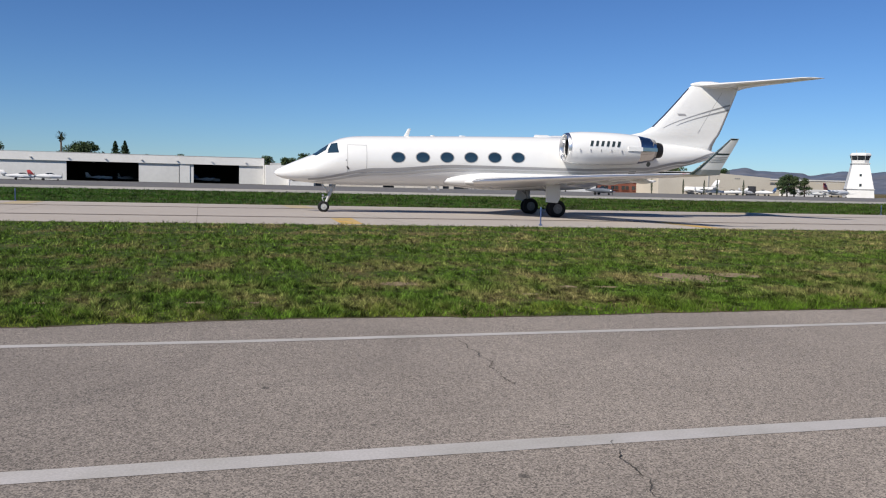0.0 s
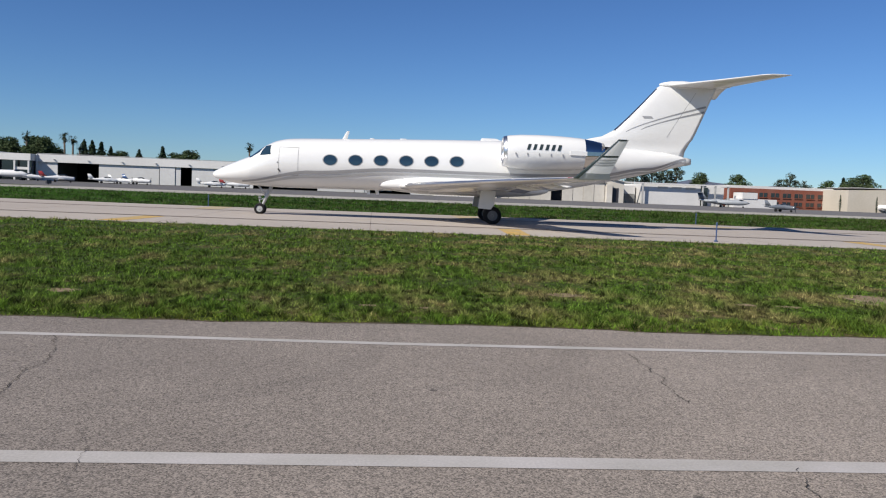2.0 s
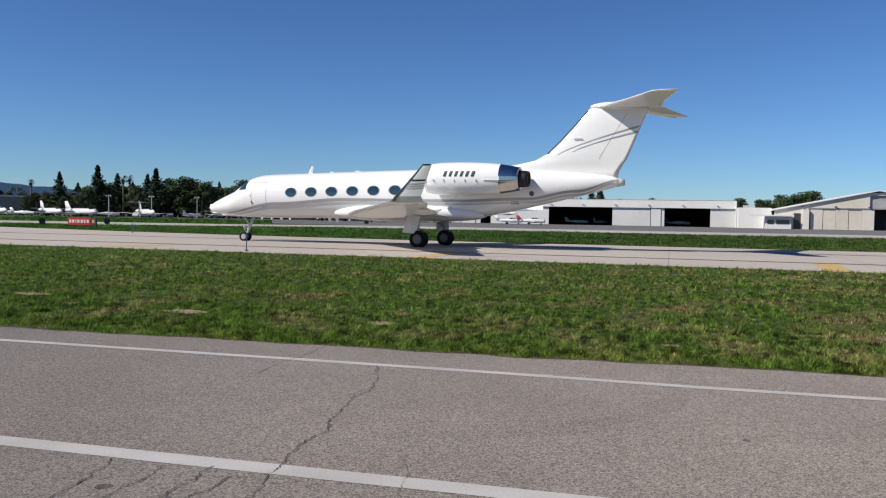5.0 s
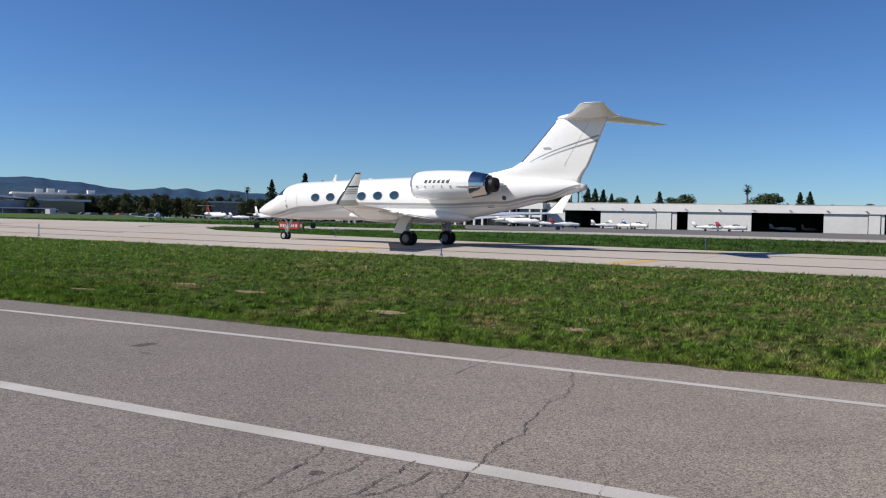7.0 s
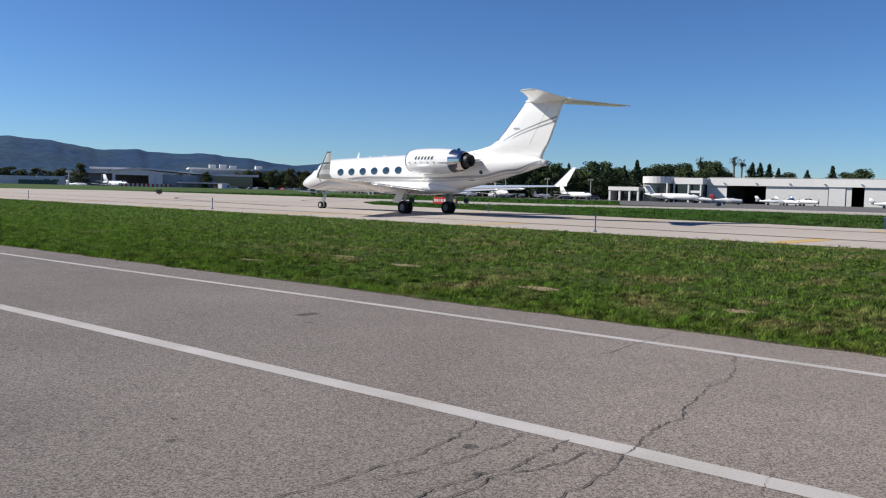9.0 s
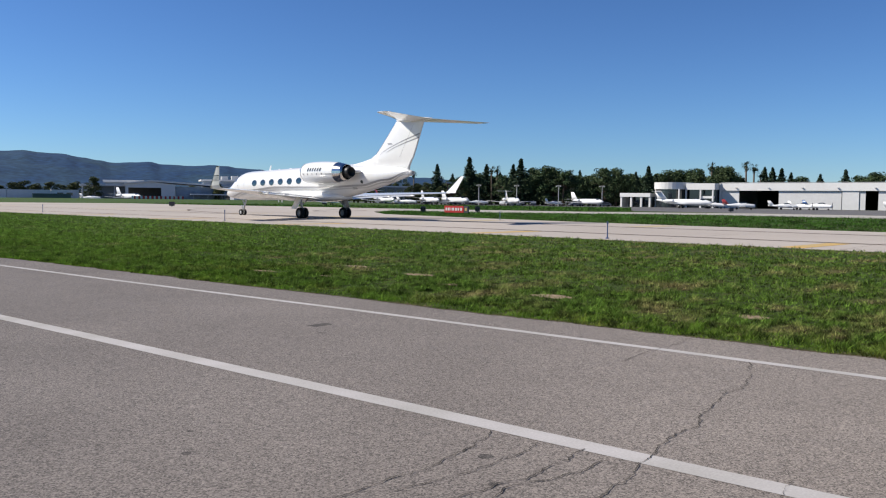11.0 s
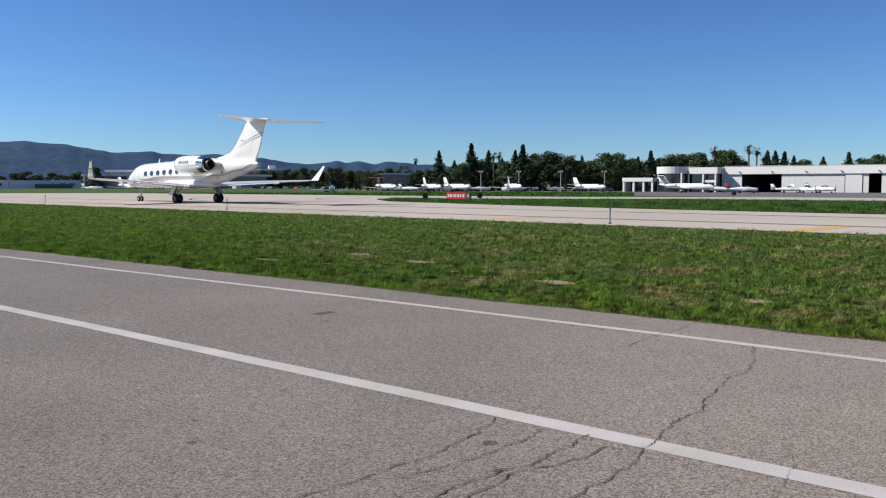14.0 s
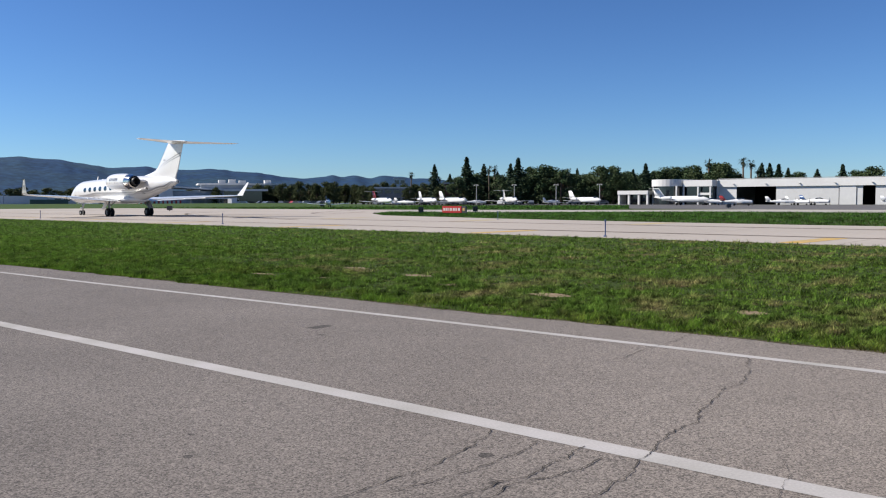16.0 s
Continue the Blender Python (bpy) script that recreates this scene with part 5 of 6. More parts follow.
fb = building("flat_hangar", "white flat-roofed hangar with steel door frame", "hangar")
add(fb, "wall", HANGAR_WHITE, 78, 96, 242, 268, 0, 5.9)
add(fb, "roof_beam", HANGAR_WHITE, 71.9, 104.2, 240.5, 241.2, 5.9, 6.25)
for x in (72.1, 78.2, 96.2, 100.0, 103.9):
    add(fb, "post", PALE_STEEL, x - 0.2, x + 0.2, 240.6, 241.1, 0, 5.9)
add(fb, "wall", HANGAR_WHITE, 72, 77.5, 246, 262, 0, 5.2)
add(fb, "gate", ROOF_GREY, 72.4, 77.2, 245.7, 245.95, 0, 2.8)
add(fb, "door_gap", DARK_GLASS, 96.3, 98.4, 242.5, 243, 0, 5.5)
add(fb, "wall", HANGAR_WHITE, 98.5, 103.5, 243, 262, 0, 5.6)
for k in range(3):
    add(fb, "vent_panel", HANGAR_TAN, 83 + 4.2 * k, 86 + 4.2 * k, 241.9, 241.98, 4.6, 5.3)

bb = building("brick_building", "red brick two-storey office with dark window bands", "office")
add(bb, "wall", BRICK_RED, 108.6, 144.6, 250, 268, 0, 5.9)
add(bb, "roof", HANGAR_WHITE, 108.4, 144.8, 250.4, 268.5, 5.9, 6.7, label="pale flat roof")
for k in range(9):
    x = 110.2 + 3.75 * k
    for z0, z1 in ((0.9, 2.1), (3.4, 4.7)):
        win = add(bb, "window", DARK_GLASS, x, x + 2.5, 249.9, 250.1, z0, z1, label="dark strip window")
        add(win, "sill", BRICK_RED, x - 0.1, x + 2.6, 249.75, 250.05, z0 - 0.25, z0 - 0.05)
        add(win, "mullion", BRICK_RED, x + 1.2, x + 1.35, 249.84, 249.95, z0, z1)
wb = building("white_shed", "low white shed wall before the brick office", "shed")
add(wb, "wall", HANGAR_WHITE, 104.5, 117.5, 238, 244, 0, 2.6)
add(wb, "wall", HANGAR_WHITE, 107.0, 111.5, 237.8, 244.2, 2.6, 4.4)

tb = building("tan_building", "long tan stucco hangar with pale parapet", "building")
part("wall", loft([[(138, y, 0), (179, y, 0), (179, y, 5.8), (157, y, 7.0), (138, y, 6.3)] for y in (236, 262)]), WALL_TAN, tb)
add(tb, "coping", HANGAR_WHITE, 141, 157, 235.8, 262, 6.98, 7.12)
add(tb, "downpipe", PALE_STEEL, 155.6, 155.8, 235.7, 235.95, 0, 6.8)
add(tb, "door", DARK_PAINT, 170.5, 173.5, 235.85, 235.95, 0, 3.0)
for k in range(3):
    add(tb, "lettering_bar", ROOF_GREY, 165.5 + 0.7 * k, 166 + 0.7 * k, 235.9, 235.97, 5.2, 5.5)
lo = building("low_sheds", "row of low pale sheds beyond the apron", "shed")
add(lo, "wall", WALL_TAN, 180.5, 196, 246, 256, 0, 4.2)
add(lo, "roof", ROOF_GREY, 180.2, 196.3, 245.6, 256.4, 4.2, 4.6)
add(lo, "wall", HANGAR_WHITE, 188, 204, 238, 243, 0, 2.4)
lo2 = building("far_building", "wide pale building behind the control tower", "building")
add(lo2, "wall", WALL_TAN, 205, 270, 300, 330, 0, 6.2)
add(lo2, "roof", HANGAR_WHITE, 204.8, 270.2, 299.8, 330.2, 6.2, 6.7)

tw = thing("control_tower", pose(210.4, 232, 0, 0, 0, -35), "white tapered control tower with dark glass cab", "tower")


def prism(levels, n=4, turn=45.0):
    return loft([[Vector((r * math.cos(radians(turn + 360 * k / n)), r * math.sin(radians(turn + 360 * k / n)), z)) for k in range(n)] for r, z in levels])


part("shaft", prism(((6.1, 0), (5.8, 2.9), (3.6, 11.0))), HANGAR_WHITE, tw, "tapered white shaft")
part("base_band", prism(((6.2, 2.75), (6.15, 3.0))), PALE_STEEL, tw)
part("gallery", prism(((3.5, 11.0), (3.9, 11.1), (3.9, 11.4), (3.0, 11.5))), PALE_STEEL, tw)
part("cab_base", prism(((2.7, 11.4), (2.8, 12.4)), 8, 22.5), HANGAR_WHITE, tw)
part("cab_glass", prism(((2.75, 12.4), (3.1, 13.9)), 8, 22.5), DARK_GLASS, tw, "dark outward-leaning glass")
for k in range(8):
    a = radians(22.5 + 45 * k)
    part("mullion", tube(((2.8 * math.cos(a), 2.8 * math.sin(a), 12.4), (3.15 * math.cos(a), 3.15 * math.sin(a), 13.9)), 0.08, 6), PALE_STEEL, tw)
part("cab_roof", prism(((3.35, 13.9), (3.35, 14.3), (2.9, 14.8)), 8, 22.5), HANGAR_WHITE, tw)
for x, y in ((1.5, 1.0), (-1.2, 0.6), (0.2, -1.4)):
    part("aerial", tube(((x, y, 14.6), (x, y, 15.9)), 0.05, 6), PALE_STEEL, tw)
for k, (side, z) in enumerate(((225, 4.2), (225, 7.4), (315, 7.4))):
    reach = (6.1 - 0.31 * max(0, z - 2.9)) * math.cos(math.pi / 4) - 0.1
    part("window", boxed(-0.35, 0.35, -0.08, 0.08, -0.45, 0.45), DARK_GLASS, tw, m=pose(reach * math.cos(radians(side + 45)), reach * math.sin(radians(side + 45)), z, 0, 0, side + 135))

# far side: a pale hangar complex below the hills
cx = thing("hangar_complex", pose(-268, 176, 0, 0, 0, 58), "pale gabled hangar with blue-grey wings and flat canopies", "hangar")
part("gable_front", loft([[(-17.0, y, 0), (-16.0, y, 0), (-16.0, y, 4.7), (-4.6, y, 4.7), (-4.6, y, 0), (0.0, y, 0), (0.0, y, 5.9), (-8.2, y, 6.9), (-17.0, y, 5.9)] for y in (0, 0.5)]), HANGAR_WHITE, cx)
part("roof", loft([[(-17.4, y, 5.95), (-8.2, y, 6.95), (18.4, y, 5.25), (18.4, y, 5.85), (-8.2, y, 7.45), (-17.4, y, 6.35)] for y in (-0.8, 30)]), HANGAR_WHITE, cx, "white low gable roof")
# inner sheet in a dim colour, for the shade behind the opening
part("inside", boxed(-17, 0, 9, 9.4, 0, 5.6), material("dim_inside_shade", (0.11, 0.10, 0.085), 0.8), cx)
for x in (-4.9, -2.5):
    part("door_leaf", boxed(x, x + 2.2, -0.5, -0.2, 0, 4.8), HANGAR_WHITE, cx)
part("wing", boxed(0.1, 18, 1.5, 20, 0, 5.2), WALL_BLUE, cx, "long blue-grey wall")
part("end_wing", boxed(18.1, 32, 2.5, 20, 0, 5.2), DARK_GLASS, cx, "dark glazed end wing")
part("wing_roof", boxed(18.5, 34, 0.5, 21, 5.2, 5.9), HANGAR_WHITE, cx)
part("canopy", boxed(5, 22, -5, 1.4, 2.3, 2.7), HANGAR_WHITE, cx)
for x in (6, 11, 16, 21):
    part("post", tube(((x, -4.6, 0), (x, -4.6, 2.4)), 0.12, 6), PALE_STEEL, cx)
part("upper_floor", boxed(11, 42, 24, 40, 0, 7.9), WALL_BLUE, cx)
part("upper_roof", boxed(10, 43, 23, 41, 7.9, 8.5), HANGAR_WHITE, cx)
for x, z in ((18, 1.4), (22, 1.6), (26, 1.2), (36, 1.4)):
    part("roof_unit", boxed(x, x + 2.6, 26, 29, 8.5, 8.5 + z), HANGAR_WHITE, cx)
part("flat_canopy", boxed(-33, -16.5, 12, 28, 5.2, 5.9), HANGAR_WHITE, cx)
for x in (-32, -27, -21):
    part("canopy_post", tube(((x, 13, 0), (x, 13, 5.3)), 0.25, 6), HANGAR_WHITE, cx)
part("canopy_wall", boxed(-31, -17, 18, 27, 0, 5.2), WALL_BLUE, cx)
part("upper_canopy", boxed(-26, -11, 30, 44, 7.0, 7.8), HANGAR_WHITE, cx)
part("upper_wall", boxed(-25, -12, 31, 43, 0, 7.0), WALL_BLUE, cx)
sh = thing("storage_row", pose(-297, 138, 0, 0, 0, 66), "low white storage buildings by the far apron", "building")
for x0, x1, z, mat in ((-26, -8, 3.6, HANGAR_WHITE), (-7.9, 6, 3.5, HANGAR_PANEL), (6.1, 15, 3.6, HANGAR_WHITE)):
    part("wall", boxed(x0, x1, 0, 12, 0, z), mat, sh)
for x in (-22, -17, -12, 8, 11):
    part("window", boxed(x, x + 2, -0.06, -0.01, 1.6, 2.6), DARK_GLASS, sh)
part("green_shed", boxed(0, 12, -8, -3, 0, 2.2), GREEN_PAINT, sh, "low green shed")
br = thing("barrier_row", pose(-211.4, 133.3, 0.86, 0, 0, 58), "row of red and white striped plastic barriers", "barrier")
for k in range(24):
    part("block", boxed(-7 + 0.58 * k, -6.5 + 0.58 * k, -0.25, 0.25, 0, 0.85, bevel=0.04), SIGN_RED if k % 2 else SIGN_WHITE, br)


def far_office(side, reach, wide, high, mat, storeys, label):
    """A small flat-roofed building that shows between the trees, its front towards the field."""
    x, y = polar(side, reach)
    t = thing("far_office", pose(x, y, 0, 0, 0, -side), label, "building")
    part("wall", boxed(-wide / 2, wide / 2, 0, 9, 0, high), mat, t)
    part("roof", boxed(-wide / 2 - 0.3, wide / 2 + 0.3, -0.3, 9.3, high, high + 0.45), HANGAR_WHITE, t, "pale flat roof edge")
    for k in range(storeys):
        z = high * (k + 0.4) / storeys
        n = max(2, int(wide / 2.6))
        for j in range(n):
            u = -wide / 2 + wide * (j + 0.12) / n
            part("window", boxed(u, u + 0.76 * wide / n, -0.06, 0.06, z, z + 0.42 * high / storeys), DARK_GLASS, t)


far_office(-38.3, 300, 6.0, 7.4, BRICK_RED, 2, "small brown brick building between dark trees")
far_office(-42.4, 300, 12.5, 5.8, ROOF_GREY, 2, "grey two-storey office with dark window bands among trees")
far_office(-41.9, 352, 4.5, 10.6, HANGAR_WHITE, 3, "narrow white block rising behind the trees")


def grass_bank():
    """A low grassed rise between the far pavement and the apron."""
    rows = []
    for k in range(61):
        side = -78 + 38 * k / 60
        fade = min(1.0, k / 6, (60 - k) / 14)
        rows.append([Vector((*polar(side, r), z * fade - 0.03)) for r, z in ((196, 0.0), (212, 0.38), (228, 0.72), (240, 0.88), (252, 0.90), (258, 0.5), (264, 0.0))])
    bm = loft(rows, close=False)
    for f in bm.faces:
        f.normal_update()
        if f.normal.z < 0:
            f.normal_flip()
    tagged(part("grass_bank", bm, BANK_TURF, None, "", True), "low green grass bank before the far apron", "grass", kind="structure")


grass_bank()


# ---- parked aircraft ----
def parked_plane(name, label, length, paint, accent, prop=False, t_tail=True):
    """A small parked aircraft with its nose to +x: body, wings, tail, engines, gear."""
    L = length
    t = thing(name, pose(0, 0, 0), label, "airplane", "parked aircraft")
    r = L * 0.055 if not prop else L * 0.075
    z0 = r * (1.75 if not prop else 1.65)
    prof = ((0, 0.08, 0), (0.05, 0.5, 0.02), (0.12, 0.85, 0.06), (0.2, 1.0, 0.08), (0.6, 1.0, 0.08), (0.8, 0.62, 0.35), (1.0, 0.15, 0.75)) if not prop else \
        ((0, 0.55, 0), (0.03, 0.72, 0), (0.2, 0.85, 0.1), (0.3, 1.1, 0.3), (0.5, 1.0, 0.25), (0.75, 0.5, 0.2), (1.0, 0.14, 0.25))
    part("fuselage", loft([ring_round(-L / 2 + L * u, 0, z0 + r * dz, r * k, 14) for u, k, dz in prof]), paint, t, "", True)
    part("cockpit_window", loft([ring_round(-L / 2 + L * u, 0, z0 + r * dz, r * k, 12) for u, k, dz in ((0.12, 0.6, 0.42), (0.16, 0.72, 0.5), (0.2, 0.7, 0.5))] if not prop else
                                [ring_round(-L / 2 + L * u, 0, z0 + r * dz, r * k, 12) for u, k, dz in ((0.22, 0.5, 0.7), (0.3, 0.78, 0.85), (0.42, 0.8, 0.75), (0.5, 0.5, 0.7))]), DARK_GLASS, t)
    for side in (1, -1):
        half, c0, c1, sweep, dih = (L * 0.46, L * 0.2, L * 0.07, L * 0.16, 0.03 * L) if not prop else (L * 0.6, L * 0.2, L * 0.14, 0.0, 0.04 * L)
        xw = L / 2 - L * (0.40 if not prop else 0.28)
        zw = z0 - r * 0.7
        part("wing", loft([aerofoil((xw, side * r * 0.5, zw), c0, c0 * 0.06), aerofoil((xw - sweep, side * half, zw + dih), c1, c1 * 0.05)]), paint, t, "", True)
        zt = z0 + r * 0.5 + (L * 0.155 if t_tail else L * 0.02)
        part("tailplane", loft([aerofoil((-L * 0.37 - (L * 0.05 if t_tail else 0), 0, zt), L * 0.11, 0.06), aerofoil((-L * 0.43 - (L * 0.03 if t_tail else 0), side * L * 0.18, zt), L * 0.06, 0.03)]), paint, t, "", True)
        if not prop:
            part("engine", loft([ring_round(L * u, side * r * 1.75, z0 + r * 0.45, r * k, 12) for u, k in ((0.13, 0.42), (0.15, 0.5), (0.24, 0.5), (0.32, 0.32))]), paint, t, "", True)
        part("main_wheel", tube(((-L * 0.05, side * r * 1.3 - 0.1, 0.3), (-L * 0.05, side * r * 1.3 + 0.1, 0.3)), 0.3, 12), RUBBER, t)
        part("main_leg", tube(((-L * 0.05, side * r * 1.3, 0.3), (-L * 0.04, side * r * 1.1, z0 - r * 0.6)), 0.07, 6), PALE_STEEL, t)
    part("fin", loft([aerofoil((-L * 0.28, 0, z0 + r * 0.55), L * 0.2, 0.07, up=(0, 1, 0)), aerofoil((-L * 0.42, 0, z0 + r * 0.5 + L * 0.165), L * 0.1, 0.04, up=(0, 1, 0))]), accent, t, "", True)
    part("nose_wheel", tube(((L * 0.38, -0.08, 0.22), (L * 0.38, 0.08, 0.22)), 0.22, 12), RUBBER, t)
    part("nose_leg", tube(((L * 0.38, 0, 0.22), (L * 0.37, 0, z0 - r * 0.5)), 0.06, 6), PALE_STEEL, t)
    if prop:
        part("propeller", boxed(L / 2 + 0.02, L / 2 + 0.08, -0.07, 0.07, z0 - 0.95, z0 + 0.95), DARK_PAINT, t)
    return t


SILVER_PAINT = material("aircraft_silver", (0.343, 0.367, 0.39), 0.35, vary=0.05, coat=0.3)
GREY_PAINT = material("aircraft_grey", (0.125, 0.14, 0.164), 0.35, vary=0.05, coat=0.3)
RED_PAINT = material("aircraft_red", (0.351, 0.039, 0.039), 0.35, vary=0.05, coat=0.3)
BLUE_PAINT = material("aircraft_blue", (0.039, 0.0936, 0.234), 0.35, vary=0.05, coat=0.3)
mid_jet = parked_plane("parked_jet", "white twin-engine jet with T-tail parked on apron", 16.5, WHITE_PAINT, WHITE_PAINT)
mid_jet.matrix_basis = pose(-95.2, 222, 0, 0, 0, -3)
low_jet = parked_plane("parked_jet", "white jet with swept fin and low tail parked on apron", 15.5, WHITE_PAINT, WHITE_PAINT, False, False)
low_jet.matrix_basis = pose(-170.5, 203, 0, 0, 0, -29)
red_jet = parked_plane("parked_jet", "white jet with red fin parked on apron", 15.5, WHITE_PAINT, RED_PAINT)
red_jet.matrix_basis = pose(-180.6, 193, 0, 0, 0, -24)
small = parked_plane("parked_plane", "white low-wing propeller plane parked on apron", 7.2, WHITE_PAINT, WHITE_PAINT, True, False)
small.matrix_basis = pose(-41.8, 222, 0, 0, 0, 8)
red_small = parked_plane("parked_plane", "white and red propeller plane parked on apron", 7.6, WHITE_PAINT, RED_PAINT, True, False)
red_small.matrix_basis = pose(-73.6, 204, 0, 0, 0, 20)
blue_small = parked_plane("parked_plane", "white and blue propeller plane parked on apron", 8.0, WHITE_PAINT, BLUE_PAINT, True, False)
blue_small.matrix_basis = pose(-61.8, 227, 0, 0, 0, -14)
grey_jet = parked_plane("parked_jet", "silver-grey business jet with T-tail parked by the hangar", 13.5, SILVER_PAINT, GREY_PAINT)
grey_jet.matrix_basis = pose(95.5, 224, 0, 0, 0, -26)
grey_small = parked_plane("parked_plane", "dark grey single-propeller plane standing on grass", 6.6, GREY_PAINT, GREY_PAINT, True, False)
grey_small.matrix_basis = pose(76.4, 153.4, 0, 0, 0, -62)
copy_thing(mid_jet, pose(-150.0, 218.5, 0, 0, 0, -40))
for x, y, turn in ((-163.0, 206, -20), (-131.0, 232, -21), (-250, 147, -2)):
    copy_thing(low_jet, pose(x, y, 0, 0, 0, turn))
for x, y, turn in ((-70.0, 226, 15), (-66.0, 227, -20), (-174, 196.0, 10), (-158.8, 212.0, 40), (-140.5, 227.5, 80), (-255.5, 137, 30), (-28, 262, 10), (-21, 264, 60), (146.5, 226, 30), (152, 228, -20), (158.5, 225, 160), (164, 228, 20), (186, 222, 10)):
    copy_thing(small, pose(x, y, 0, 0, 0, turn))
for x, y, turn in ((-88.5, 223.5, 5), (-145.8, 137.0, 132), (2, 262, 20), (168.5, 224, 100)):
    copy_thing(blue_small, pose(x, y, 0, 0, 0, turn))
copy_thing(red_small, pose(-36.0, 223.0, 0, 0, 0, 4))
copy_thing(red_jet, pose(193.0, 222, 0, 0, 0, 20))
copy_thing(low_jet, pose(149.5, 232, 0, 0, 0, 110))


# ---- cars and vans by the far trees ----
def car(name, label, paint, van=False):
    t = thing(name, pose(0, 0, 0), label, "car", "parked cars")
    top = 1.45 if not van else 2.3
    side = [(-2.15, 0.35), (2.15, 0.35), (2.2, 0.75), (1.35, 0.9), (0.75, top), (-1.2, top), (-1.9, 0.95), (-2.2, 0.85)] if not van else \
        [(-2.5, 0.4), (2.4, 0.4), (2.45, 1.1), (1.9, 1.3), (1.35, top), (-2.5, top)]
    part("body", loft([[(x, y * k, z) for x, z in side] for y, k in ((-0.85, 1.0), (0.85, 1.0))]), paint, t)
    for y in (-0.87, 0.87):
        g = [(0.95, 0.98), (0.62, top - 0.12), (-1.1, top - 0.12), (-1.6, 1.0)] if not van else [(1.7, 1.35), (1.3, top - 0.2), (0.4, top - 0.2), (0.4, 1.35)]
        part("side_window", loft([[(x, y - 0.01, z) for x, z in g], [(x, y + 0.01, z) for x, z in g]]), DARK_GLASS, t)
        for x in (-1.35, 1.35):
            part("wheel", tube(((x, y - 0.1, 0.33), (x, y + 0.1, 0.33)), 0.33, 12), RUBBER, t)
    return t


cars = [car("car", "white car parked before dark trees", WHITE_PAINT), car("car", "dark grey car parked before dark trees", GREY_PAINT), car("car", "red car parked before dark trees", RED_PAINT),
        car("van", "tall white van parked before dark trees", HANGAR_WHITE, True)]
for k, c in enumerate(cars):
    c.matrix_basis = pose(*((-237, 183.5), (-232, 190), (-226.5, 197.5), (-239, 181))[k], 0, 0, 0, 45 + 20 * k)
rng = random.Random(8)
for k in range(26):
    x, y = polar(-51.0 + 0.62 * k * 0.9 + rng.uniform(-0.1, 0.1), 300 + rng.uniform(-6, 6)) if k < 8 else polar(rng.uniform(-44, -27.5), rng.uniform(268, 280))
    copy_thing(cars[rng.choice((0, 1, 1, 1, 1))], pose(x, y, 0, 0, 0, rng.uniform(0, 360)))


def light_pole(side, reach, high):
    x, y = polar(side, reach)
    t = thing("light_pole", pose(x, y, 0), "tall pale apron floodlight pole", "lamp post", "apron light poles")
    part("pole", tube(((0, 0, 0), (0, 0, high)), [0.14, 0.09], 8), PALE_STEEL, t)
    part("crossarm", boxed(-0.7, 0.7, -0.06, 0.06, high - 0.1, high), PALE_STEEL, t)
    for dx in (-0.7, 0.7):
        part("floodlight", boxed(dx - 0.2, dx + 0.2, -0.25, 0.1, high - 0.4, high - 0.15, bevel=0.04), PALE_STEEL, t)


for side in (-36.71, -34.15, -31.35, -28.47):
    light_pole(side, 262, 6.4)


# ---- trees ----
def leaf_cloud(bm, centre, spread, count, size, rng, droop=0.0):
    """Many small tilted leaf faces in a rough cloud."""
    for _ in range(count):
        while True:
            p = Vector((rng.uniform(-1, 1), rng.uniform(-1, 1), rng.uniform(-1, 1)))
            if p.length < 1:
                break
        p = Vector((p.x * spread[0], p.y * spread[1], p.z * spread[2])) + Vector(centre)
        u = Vector((rng.gauss(0, 1), rng.gauss(0, 1), rng.gauss(0, 0.6))).normalized()
        v = u.orthogonal().normalized()
        v = (Matrix.Rotation(rng.uniform(0, 6.28), 3, u) @ v)
        s = size * rng.uniform(0.6, 1.3)
        bm.faces.new([bm.verts.new(p + a * s * u + b * s * v) for a, b in ((-1, 0), (0, -0.55), (1, 0.1), (0.1, 0.6))])


